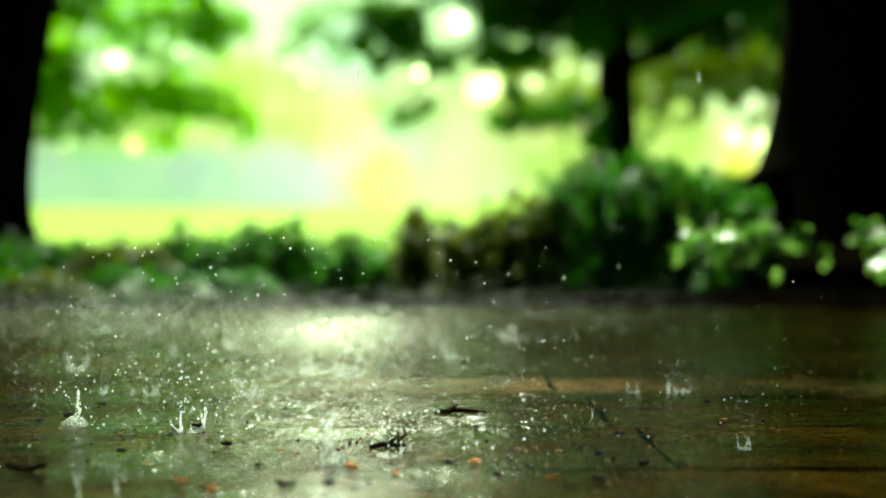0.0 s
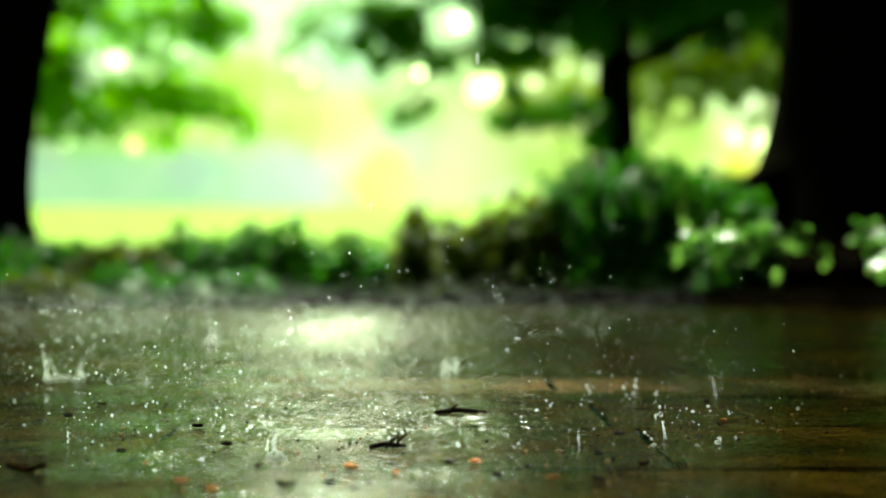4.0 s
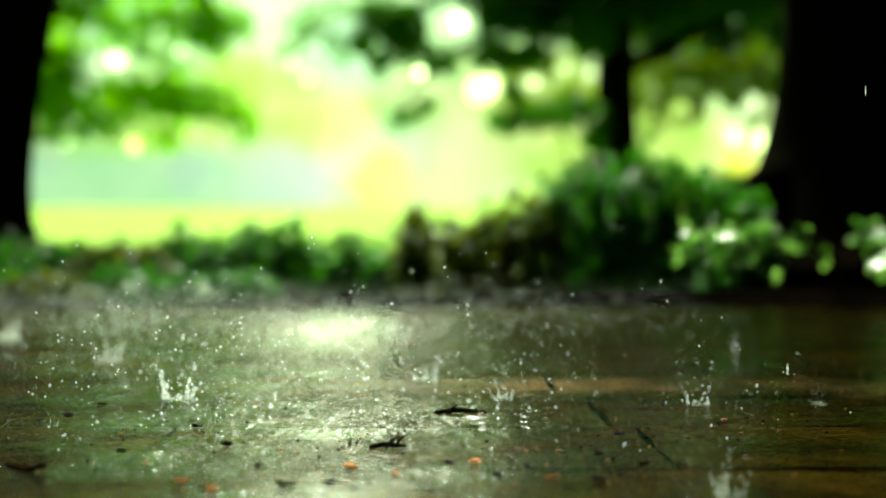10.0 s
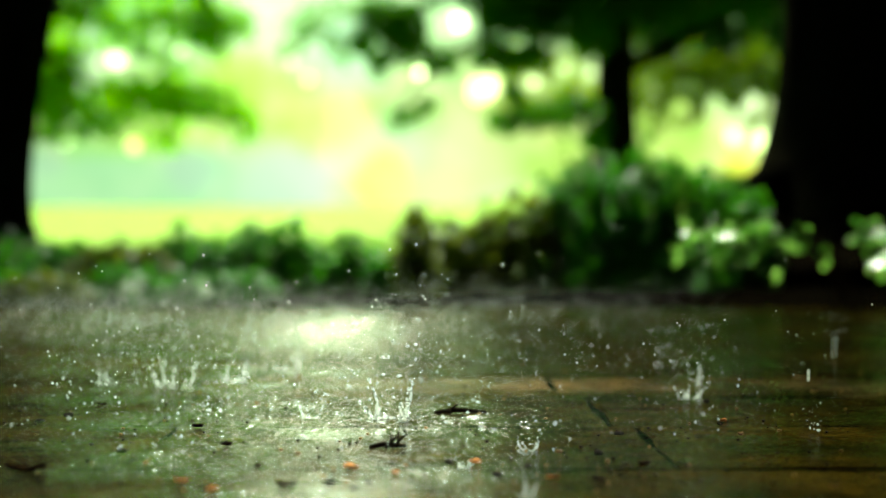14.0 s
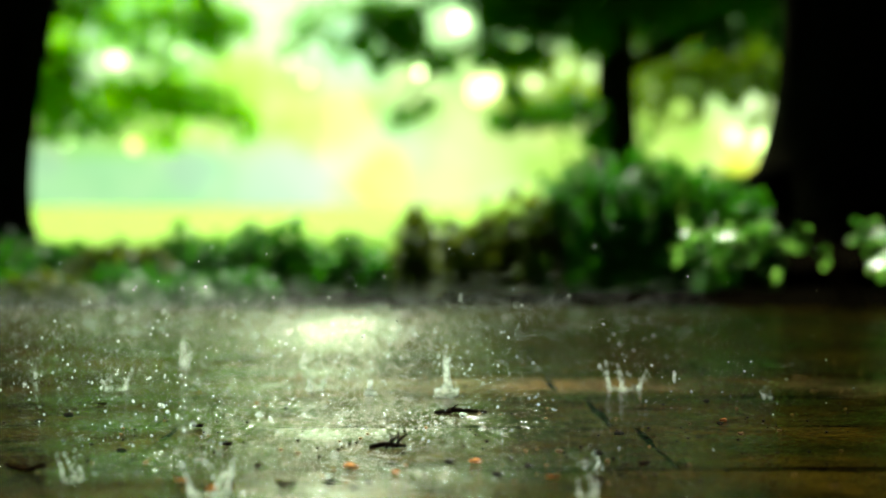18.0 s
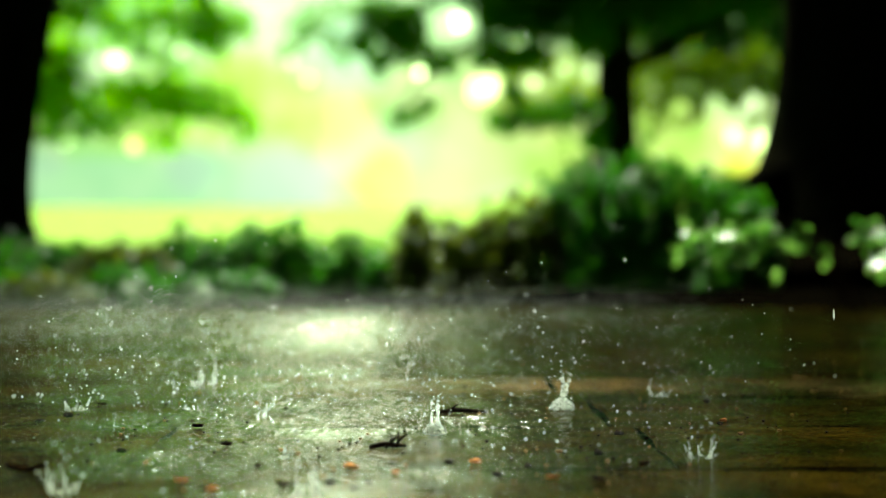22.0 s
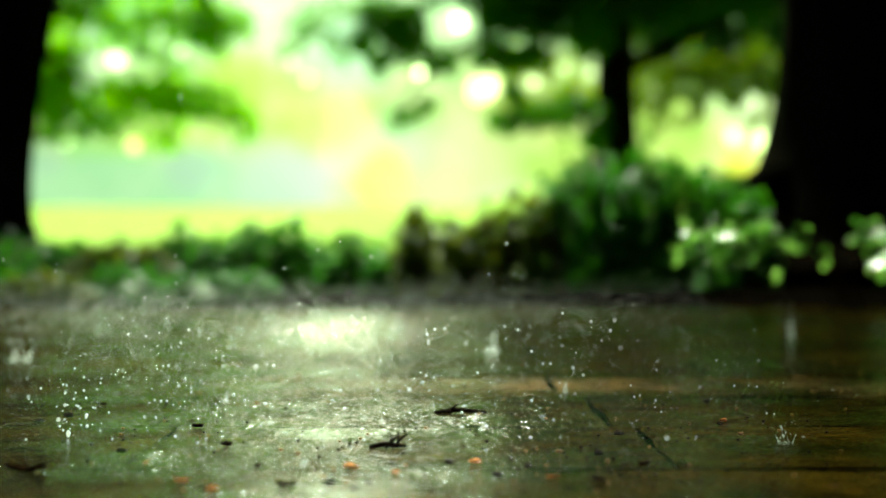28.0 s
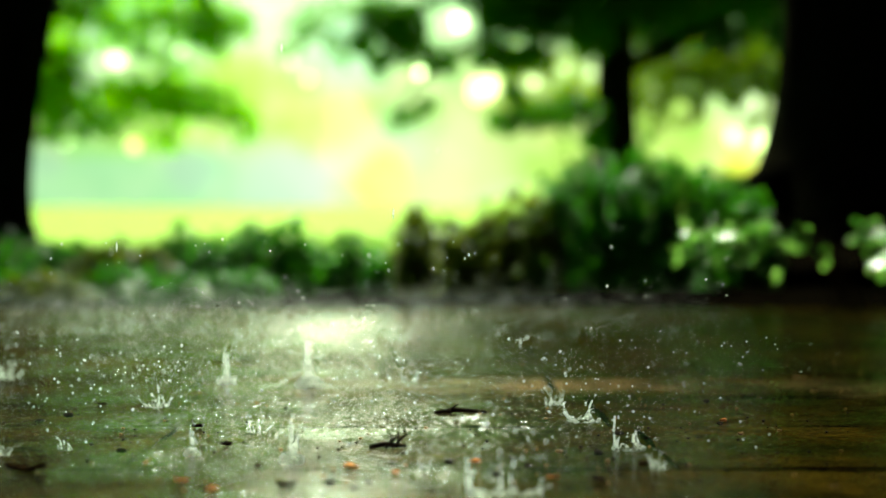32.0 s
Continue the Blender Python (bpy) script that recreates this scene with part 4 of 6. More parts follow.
sprig([(0.70, 2.96, 0.0), (0.61, 2.82, 0.105), (0.52, 2.70, 0.140), (0.432, 2.62, 0.143), (0.366, 2.56, 0.127), (0.328, 2.52, 0.108)], 66, 5, 0.026, 0.016)
sprig([(0.68, 2.96, 0.0), (0.59, 2.80, 0.095), (0.50, 2.66, 0.118), (0.432, 2.58, 0.108), (0.381, 2.54, 0.092)], 40, 6, 0.025, 0.012)
sprig([(0.66, 2.97, 0.0), (0.65, 2.92, 0.075), (0.60, 2.88, 0.115), (0.555, 2.84, 0.117)], 16, 9, 0.023, 0.006)
sprig([(0.80, 2.96, 0.0), (0.745, 2.86, 0.098), (0.69, 2.80, 0.123), (0.632, 2.75, 0.127)], 26, 7, 0.025, 0.008)
sprig([(0.82, 2.97, 0.0), (0.76, 2.88, 0.094), (0.70, 2.82, 0.098), (0.658, 2.78, 0.082)], 20, 8, 0.025, 0.008)


# ---------------------------------------------------------------- litter on the paving
def twig_thing(x, y, length, turn, prongs, seed, label):
    rng = random.Random(seed)
    bm = bmesh.new()
    pts = [(-length / 2, 0, 0.002), (-length * 0.1, rng.uniform(-0.002, 0.002), 0.0035), (length / 2, 0, 0.002)]
    tube(bm, pts, [0.0010, 0.0015, 0.0007], 7)
    for _ in range(prongs):
        f = rng.uniform(-0.3, 0.4) * length
        tip = Vector((f + rng.uniform(-0.004, 0.010), rng.uniform(-0.008, 0.008), rng.uniform(0.004, 0.011)))
        tube(bm, [(f, 0, 0.003), tip * 0.6 + Vector((f * 0.4, 0, 0.002)), tip], [0.0007, 0.0006, 0.0003], 5)
        ball(bm, (f + rng.uniform(-0.003, 0.003), rng.uniform(-0.003, 0.003), 0.0025), 0.0018, 1, (1, 0.8, 0.8))
    ob = link("twig", bm, TWIG)
    ob.matrix_basis = pose(x, y, 0.0, 0, 0, turn)
    tagged(ob, label, "twig")


def pebble(x, y, r, seed):
    bm = bmesh.new()
    ball(bm, (0, 0, r * 0.35), r, 2, (1.2, 0.9, 0.55))
    for v in bm.verts:
        v.co += v.normal * r * 0.25 * noise.noise(v.co * 1.2 / r + Vector((seed, 0, 0)))
    ob = link("pebble", bm, PEBBLE)
    ob.matrix_basis = pose(x, y, 0, 0, 0, seed * 40)
    tagged(ob, "small dark wet pebble lying on stone paving", "pebble", "pebbles on the paving")


def scrap(x, y, size, mat, seed, name, label):
    """A curled bit of dead leaf with some thickness."""
    rng = random.Random(seed)
    bm = bmesh.new()
    n = 9
    rim = [(size * 0.5 * math.cos(a) * rng.uniform(0.75, 1.2), size * 0.36 * math.sin(a) * rng.uniform(0.7, 1.2))
           for a in [2 * math.pi * k / n for k in range(n)]]
    top = [bm.verts.new((u, v, 0.0015 + 5.0 * (u * u + v * v) / max(size, 0.004) * rng.uniform(0.03, 0.16))) for u, v in rim]
    low = [bm.verts.new((v.co.x * 0.96, v.co.y * 0.96, v.co.z - 0.0012)) for v in top]
    ct, cl = bm.verts.new((0, 0, 0.002)), bm.verts.new((0, 0, 0.0006))
    for k in range(n):
        j = (k + 1) % n
        bm.faces.new((top[k], top[j], ct))
        bm.faces.new((low[j], low[k], cl))
        bm.faces.new((top[k], low[k], low[j], top[j]))
    ob = link(name, bm, mat)
    ob.matrix_basis = pose(x, y, 0.0014, rng.uniform(-6, 6), rng.uniform(-6, 6), rng.uniform(0, 360))
    tagged(ob, label, "leaf", "litter on the paving")


twig_thing(-0.0299, 0.959, 0.020, 12, 4, 3, "short dark knobbly twig with thin prongs on wet stone")
twig_thing(0.0113, 1.1478, 0.034, 6, 1, 7, "dark flat bark strip lying on wet stone")
for k, (x, y, r) in enumerate([(-0.1717, 0.949, 0.0027), (-0.2503, 1.1023, 0.0028), (-0.2401, 1.137, 0.0033), (-0.0522, 0.8255, 0.0029), (-0.0339, 0.8255, 0.0026), (-0.04, 0.8071, 0.0023), (0.0426, 0.8862, 0.0023), (0.0824, 0.9391, 0.003), (0.1835, 1.2382, 0.0024), (0.1022, 1.033, 0.0026), (0.0262, 0.8568, 0.0025), (0.0032, 0.9039, 0.0026), (0.1701, 1.089, 0.0021)]):
    pebble(x, y, r, k)
for k, (x, y, s) in enumerate([(-0.0453, 0.8691, 0.0072), (-0.1029, 0.7912, 0.006), (0.0518, 0.8312, 0.0058), (-0.1207, 0.818, 0.0047), (0.0159, 0.8905, 0.0057), (0.1718, 1.089, 0.0048), (-0.0227, 0.8507, 0.0027)]):
    scrap(x, y, s * 1.35, ORANGE, 60 + k, "leaf_scrap", "orange scrap of dead leaf on wet paving")
for k, (x, y, s) in enumerate([(-0.2037, 0.8609, 0.0192), (-0.0716, 0.8071, 0.0108), (-0.1178, 0.9642, 0.0074), (0.0999, 0.8819, 0.0067), (-0.0916, 0.8754, 0.0039), (0.0721, 0.8217, 0.0078), (-0.1459, 1.0572, 0.0101), (-0.23, 1.1972, 0.0069)]):
    scrap(x, y, s, LITTER, 80 + k, "dead_leaf", "dark brown sodden dead leaf on wet paving")
for k, (x, y, s) in enumerate([(0.0611, 0.9319, 0.0047), (0.1767, 0.7981, 0.0051), (0.0826, 0.8927, 0.0028), (0.2846, 1.4179, 0.0099), (0.2694, 1.2913, 0.0066), (0.1699, 1.0156, 0.0039), (0.1958, 1.033, 0.0039)]):
    scrap(x, y, s, TAN, 100 + k, "seed_husk", "tan seed husk lying on wet paving")


def grit():
    """Sand and fine grit washed over the slabs."""
    rng = np.random.default_rng(71)
    n = 1600
    r = 0.00025 + 0.0009 * rng.random(n) ** 3
    y = 0.78 + 0.85 * rng.random(n)
    P = np.stack([rng.uniform(-0.26, 0.26, n) * y, y, 0.0012 + r * 0.5], 1)
    corner = np.array([[1.3, 0, 0], [-1.1, 0.2, 0], [0, 1, 0.1], [0.2, -1.2, 0], [0.1, 0, 0.8], [0, 0, -0.8]])
    V = (P[:, None] + corner[None] * r[:, None, None]).reshape(-1, 3)
    tri = np.array([[0, 2, 4], [2, 1, 4], [1, 3, 4], [3, 0, 4], [2, 0, 5], [1, 2, 5], [3, 1, 5], [0, 3, 5]])
    F = (np.arange(n)[:, None, None] * 6 + tri[None]).reshape(-1, 3)
    for name, mat, keep in (("dark_grit", PEBBLE, slice(0, 8 * (3 * n // 4))), ("pale_grit", TAN, slice(8 * (3 * n // 4), len(F)))):
        me = bpy.data.meshes.new(name)
        me.from_pydata(V.tolist(), [], F[keep].tolist())
        ob = link(name, me, mat)
        tagged(ob, "fine wet grit strewn over stone paving", "grit", kind="stuff")


grit()


# ---------------------------------------------------------------- rain: splashes, beads, falling drops
def crown_mesh(seed):
    """A splash crown one unit high: a low, broken wall of water round the hit and a few uneven, bent strands that end in beads."""
    rng = random.Random(seed)
    bm = bmesh.new()
    n, r0 = 24, rng.uniform(0.28, 0.42)
    gap, wide = rng.uniform(0, 6.28), rng.uniform(0.5, 1.4)
    rim = []
    for k in range(n):
        a = 2 * math.pi * k / n
        away = abs((a - gap + math.pi) % (2 * math.pi) - math.pi)
        rim.append((0.03 + 0.11 * rng.random() + 0.07 * math.sin(k * 1.3 + seed)) * min(1.0, away / wide))
    loops = []
    for side in (0.0, 0.02):
        for f in (0.0, 0.5, 1.0):
            loop = []
            for k in range(n):
                a = 2 * math.pi * k / n
                z = -0.3 * (1 - f) + rim[k] * f
                r = r0 * (0.85 + 0.20 * f * f + 0.05 * math.sin(3 * a + seed)) + side * (1 - f * 0.9)
                loop.append(bm.verts.new((r * math.cos(a), r * math.sin(a), z)))
            loops.append(loop)
    for a, b in ((0, 1), (1, 2), (2, 5), (5, 4), (4, 3)):
        for k in range(n):
            q = (k + 1) % n
            bm.faces.new((loops[a][k], loops[b][k], loops[b][q], loops[a][q]))
    for k in range(n):
        if rng.random() < 0.45:
            a = 2 * math.pi * k / n
            ball(bm, (r0 * 1.04 * math.cos(a), r0 * 1.04 * math.sin(a), rim[k] * rng.uniform(0.5, 1.0)), rng.uniform(0.025, 0.05), 1, (1.2, 1.2, 0.9))
    tallest = True
    for _ in range(rng.randint(4, 7)):
        k = rng.randrange(n)
        a = 2 * math.pi * k / n
        h = 1.0 if tallest else rng.choice((rng.uniform(0.2, 0.5), rng.uniform(0.45, 0.9)))
        tallest = False
        lean, bend = rng.uniform(-0.1, 0.38), rng.uniform(-0.12, 0.12)
        c, s = math.cos(a), math.sin(a)
        r1 = r0 * 1.02
        pts, radii = [], []
        for q in range(8):
            f = q / 7
            out = r1 + lean * f ** 1.5
            sway = bend * math.sin(f * math.pi * 1.2) + rng.uniform(-0.008, 0.008)
            pts.append((out * c - s * sway, out * s + c * sway, rim[k] * 0.5 - 0.04 + (h - rim[k] * 0.5) * f))
            radii.append((0.045 * (1 - f) ** 3 + 0.013) * rng.uniform(0.6, 1.5))
        last = 7 if rng.random() < 0.5 else rng.randint(4, 6)
        tube(bm, pts[:last + 1], radii[:last + 1], 6)
        ball(bm, pts[last], rng.uniform(0.026, 0.05), 1, (1, 1, rng.uniform(0.9, 1.5)))
        for q in range(last + 1, 8):
            ball(bm, (pts[q][0] + rng.uniform(-0.03, 0.03), pts[q][1], pts[q][2] + rng.uniform(-0.03, 0.06)),
                 rng.uniform(0.016, 0.036), 1, (1, 1, rng.uniform(0.9, 1.9)))
        if rng.random() < 0.5:
            ball(bm, pts[rng.randint(2, 3)], rng.uniform(0.028, 0.042), 1, (1, 1, 1.4))
    return bm


def dome_mesh(seed):
    """A dented bubble of water, lumps pressed out at its sides, with a broken spout of beads over it."""
    rng = random.Random(seed)
    bm = bmesh.new()
    tall = rng.uniform(0.72, 0.95)
    for skin in (1.0, 0.80):
        made = bmesh.ops.create_icosphere(bm, subdivisions=3, radius=0.33)["verts"]
        for v in made:
            d = v.co.normalized()
            lump = 0.14 * noise.noise(d * 1.7 + Vector((seed * 3.7, 0, 0))) + 0.07 * noise.noise(d * 4.5 + Vector((0, seed * 5.1, 0))) + 0.035 * noise.noise(d * 11 + Vector((0, 0, seed * 2.3)))
            peak = 1 + 0.25 * max(0.0, d.z) ** 4
            v.co = d * 0.33 * skin * (1 + lump) * peak
            v.co.z *= tall if v.co.z > 0 else 0.3
        if skin < 1.0:
            bmesh.ops.reverse_faces(bm, faces=list({f for v in made for f in v.link_faces}))
    for _ in range(rng.randint(1, 3)):
        a, z = rng.uniform(0, 6.28), rng.uniform(0.0, 0.2)
        q = 0.32 * math.sqrt(max(0.1, 1 - (z / 0.4) ** 2))
        ball(bm, (q * math.cos(a), q * math.sin(a), z), rng.uniform(0.04, 0.08), 2, (1, 1, rng.uniform(0.8, 1.4)))
    for _ in range(rng.randint(2, 3)):
        x, y, z = rng.uniform(-0.11, 0.11), rng.uniform(-0.1, 0.1), 0.26
        lean, top = rng.uniform(-0.18, 0.18), rng.uniform(0.75, 1.15)
        pts, radii = [(x, y, z)], [0.09]
        for k in range(4):
            z += (top * 0.75 - 0.26) / 4
            pts.append((x + lean * (z - 0.26) + rng.uniform(-0.02, 0.02), y, z))
            radii.append(rng.uniform(0.022, 0.06))
        tube(bm, pts, radii, 7)
        ball(bm, pts[-1], rng.uniform(0.045, 0.07), 1)
        while z < top:
            z += rng.uniform(0.06, 0.13)
            ball(bm, (x + lean * (z - 0.26) + rng.uniform(-0.03, 0.03), y, z), rng.uniform(0.022, 0.05), 1, (1, 1, rng.uniform(0.9, 1.6)))
    for _ in range(6):
        ball(bm, (rng.uniform(-0.35, 0.35), rng.uniform(-0.3, 0.3), rng.uniform(0.5, 1.2)), rng.uniform(0.016, 0.034), 1)
    return bm


def jet_mesh(seed):
    """A thin column that is breaking into beads."""
    rng = random.Random(seed)
    bm = bmesh.new()
    for s in range(rng.randint(1, 3)):
        x, y = rng.uniform(-0.12, 0.12), rng.uniform(-0.1, 0.1)
        lean = rng.uniform(-0.14, 0.14)
        h = rng.uniform(0.4, 0.75)
        pts = [(x, y, -0.25), (x + lean * 0.1, y, h * 0.35), (x + lean * 0.5, y, h * 0.7), (x + lean, y, h)]
        tube(bm, pts, [0.07, 0.036, 0.026, 0.02], 7)
        ball(bm, pts[3], rng.uniform(0.05, 0.07), 1)
        for k in range(rng.randint(1, 3)):
            ball(bm, (x + lean * 1.2 + rng.uniform(-0.04, 0.04), y, h + 0.11 * (k + 1)), rng.uniform(0.025, 0.05), 1)
    return bm


def bead_mesh(seed):
    """One bead of a broken crown, drawn out a little, about a tenth of a unit wide."""
    bm = bmesh.new()
    ball(bm, (0, 0, 0), 0.05, 2, (1, 1, 0.85 + 0.2 * seed))
    return bm


def spray_mesh(seed):
    rng = random.Random(seed)
    bm = bmesh.new()
    for _ in range(17):
        z = rng.uniform(0.4, 2.0)
        q = rng.uniform(0.0, 0.55) * (0.5 + 0.5 * z)
        a = rng.uniform(0, 6.28)
        ball(bm, (q * math.cos(a), q * math.sin(a), z), rng.uniform(0.013, 0.036), 1)
    return bm


def water_mesh(name, bm, mat=WATER):
    me = bpy.data.meshes.new(name)
    bm.to_mesh(me)
    bm.free()
    me.materials.append(mat)
    me.shade_smooth()
    return me


SPLASH = {
    "c": [water_mesh("splash_crown", crown_mesh(s)) for s in range(9)],
    "d": [water_mesh("splash_dome", dome_mesh(s), BUBBLE) for s in range(5)],
    "j": [water_mesh("splash_jet", jet_mesh(s)) for s in range(6)],
}
BEADS = [water_mesh("bead", bead_mesh(s), BEAD) for s in range(4)]
SPRAY = [water_mesh("spray", spray_mesh(s), BEAD) for s in range(7)]
SAYS = {
    "c": "clear crown splash of a raindrop rising from wet paving",
    "d": "clear water dome of a raindrop splash on wet paving",
    "j": "thin clear water jet of a raindrop splash",
    "b": "scattered clear beads of a broken raindrop splash",
}
SAID = {"c": "crown_splash", "d": "dome_splash", "j": "jet_splash", "b": "bead_splash"}
moves = []
chance = random.Random(77)
ORDER = {"c": 0, "d": 0, "j": 0, "b": 0, "s": 0}


def splash(t, x, y, high, kind, quick=False):
    """One raindrop splash at its fullest at t: it rises out of the water film and sinks back."""
    ORDER[kind] += 1
    high *= {"c": 1.05, "d": 1.2}.get(kind, 1.0)
    if kind == "b":
        ob = new(SAID[kind])
        for k in range(8):
            bead = new("bead", BEADS[k % 4])
            bead.parent = ob
            size = chance.uniform(0.55, 1.35)
            bead.matrix_basis = pose(chance.uniform(-0.5, 0.5), chance.uniform(-0.5, 0.5), chance.uniform(0.05, 1.0)) @ Matrix.Diagonal((size, size, size, 1))
    else:
        ob = new(SAID[kind], SPLASH[kind][ORDER[kind] % len(SPLASH[kind])])
    wide = high * (chance.uniform(1.05, 1.5 if y > 0.92 else 1.15) if kind == "c" else 1.15 if kind == "d" else 1.0)
    ob.scale = (wide, wide, high)
    tagged(ob, SAYS[kind], "splash", "raindrop splashes")
    ORDER["s"] += 1
    spray = new("spray", SPRAY[ORDER["s"] % len(SPRAY)])
    spray.parent = ob
    tagged(spray, kind="stuff")
    turn = chance.uniform(0, 360)
    rise, stay, fall = chance.uniform(0.24, 0.48), chance.uniform(0.05, 0.09), chance.uniform(0.30, 0.46)
    if quick:
        rise, stay, fall = 0.12, 0.03, 0.16
    elif abs(t - round(t)) < 0.05:
        fall += 0.13
    deep = -1.35 * high - 0.004
    keys = [(t - rise - 0.04, deep), (t - 0.4 * rise, -0.06 * high), (t + stay, -0.03 * high), (t + fall, deep)]
    rows = [(0.0, deep)] if keys[0][0] > 0 else []
    rows += [(max(a, 0.0), z) for a, z in keys if 0.0 <= a <= 32.0]
    if not rows or rows[0][0] > 0:
        rows.insert(0, (0.0, 0.0))
    if rows[-1][0] < 32.0:
        rows.append((32.0, rows[-1][1] if keys[-1][0] <= 32.0 else -0.02 * high))
    moves.append((ob, [(a, pose(x, y, z, 0, 0, turn)) for a, z in rows]))
    lift = [(t - rise, -1.9), (t + 0.03, 0.0), (t + fall, -1.9)]
    rows = [(a, z) for a, z in lift if 0.0 < a < 32.0]
    rows = [(0.0, -1.9 if lift[0][0] > 0 else -0.1)] + rows + [(32.0, -1.9 if lift[2][0] < 32 else -0.1)]
    moves.append((spray, [(a, pose(0, 0, z)) for a, z in rows]))


for x, y, high, kind in [
    (-0.2235, 1.0793, 0.0172, "d"), (-0.1487, 1.048, 0.0167, "c"), (-0.0569, 0.8994, 0.0157, "d"), (-0.0279, 0.9319, 0.0089, "c"),
    (-0.3176, 1.5386, 0.0171, "c"), (-0.2623, 1.7217, 0.0219, "j"), (-0.2206, 1.8542, 0.0118, "c"), (-0.1145, 1.5065, 0.012, "c"),
    (-0.0793, 1.4758, 0.0141, "c"), (-0.0054, 1.9029, 0.0121, "c"), (-0.2111, 1.2913, 0.0103, "c"), (-0.1392, 1.2913, 0.0144, "c"),
    (0.1405, 1.3148, 0.0084, "c"), (0.174, 1.3148, 0.0125, "c"), (-0.2513, 1.3148, 0.0063, "c"), (0.1644, 0.9642, 0.0077, "c"),
    (0.0956, 1.1299, 0.0072, "j"), (-0.1617, 0.7894, 0.01, "j"), (-0.1463, 0.7946, 0.0088, "j"), (0.0086, 1.6817, 0.0107, "c"),
    (0.0773, 2.0087, 0.0224, "c"),
]:
    splash(0.0 + chance.uniform(-0.03, 0.03), x, y, high, kind)
for x, y, high, kind in [
    (-0.1986, 0.9772, 0.0311, "j"), (-0.2599, 1.2686, 0.0061, "c"), (-0.2032, 1.1854, 0.0339, "c"), (0.0603, 1.0185, 0.0259, "c"),
    (0.0782, 1.1125, 0.0124, "j"), (0.1431, 1.3391, 0.0298, "j"), (0.1845, 1.4462, 0.023, "c"), (0.1743, 0.9515, 0.0151, "c"),
    (-0.1442, 0.9772, 0.0062, "c"), (-0.1192, 1.4758, 0.0094, "c"), (0.3404, 1.6069, 0.0128, "c"), (0.2034, 1.9029, 0.0182, "c"),
]:
    splash(1.0 + chance.uniform(-0.03, 0.03), x, y, high, kind)
for x, y, high, kind in [
    (-0.1806, 1.0634, 0.0169, "c"), (-0.1687, 1.0956, 0.0139, "c"), (-0.1293, 1.0185, 0.0178, "c"), (0.0291, 0.9515, 0.0136, "c"),
    (0.1315, 1.0185, 0.013, "c"), (0.0739, 1.5386, 0.0294, "c"), (0.1802, 1.3148, 0.0105, "c"), (0.2243, 1.2913, 0.0103, "c"),
    (0.3123, 1.3906, 0.0177, "c"), (-0.2639, 1.2686, 0.0161, "b"), (-0.07, 1.6435, 0.0078, "d"), (0.1633, 0.7946, 0.0126, "c"),
    (0.0682, 1.2913, 0.0049, "c"), (0.1861, 1.6435, 0.0157, "c"), (-0.1106, 1.2686, 0.0101, "b"), (-0.1993, 1.7217, 0.0164, "j"),
    (-0.1539, 0.7946, 0.0101, "j"), (-0.4048, 1.8078, 0.0173, "b"),
]:
    splash(2.0 + chance.uniform(-0.03, 0.03), x, y, high, kind)
for x, y, high, kind in [
    (-0.2409, 1.1854, 0.0226, "c"), (-0.141, 1.1854, 0.0245, "c"), (-0.1774, 1.0956, 0.0105, "c"), (0.0353, 1.048, 0.0133, "c"),
    (0.1638, 1.2686, 0.0161, "c"), (0.1779, 1.2686, 0.0242, "j"), (0.0207, 1.4179, 0.0068, "d"), (0.0219, 1.6817, 0.0107, "c"),
    (0.1129, 1.6435, 0.0157, "c"), (0.0747, 1.5065, 0.0072, "c"), (-0.1079, 1.3906, 0.0221, "j"), (-0.1167, 1.3391, 0.0085, "b"),
    (-0.0092, 1.2052, 0.0046, "c"), (0.1995, 0.8408, 0.0134, "j"), (0.2381, 1.2052, 0.0077, "c"), (-0.2271, 1.5386, 0.0147, "c"),
]:
    splash(3.0 + chance.uniform(-0.03, 0.03), x, y, high, kind)
for x, y, high, kind in [
    (-0.1721, 1.1299, 0.0216, "c"), (-0.208, 1.5065, 0.0192, "c"), (-0.084, 0.8408, 0.0201, "d"), (-0.2649, 1.3906, 0.0133, "c"),
    (-0.1185, 1.2256, 0.0156, "c"), (0.0065, 1.2686, 0.0121, "b"), (0.1281, 1.9544, 0.0155, "d"), (0.1418, 1.1854, 0.0189, "c"),
    (0.1973, 1.9029, 0.0182, "c"), (0.2756, 1.1854, 0.0094, "c"), (0.2176, 1.1478, 0.011, "c"), (-0.4973, 2.5462, 0.0567, "j"),
    (-0.2582, 1.6435, 0.0209, "c"), (0.1202, 1.4758, 0.0094, "c"), (0.0654, 1.4579, 0.0046, "d"), (-0.2138, 1.6435, 0.0105, "d"),
    (0.4273, 1.9029, 0.0182, "c"), (-0.3318, 1.3391, 0.0128, "c"),
]:
    splash(6.0 + chance.uniform(-0.03, 0.03), x, y, high, kind)
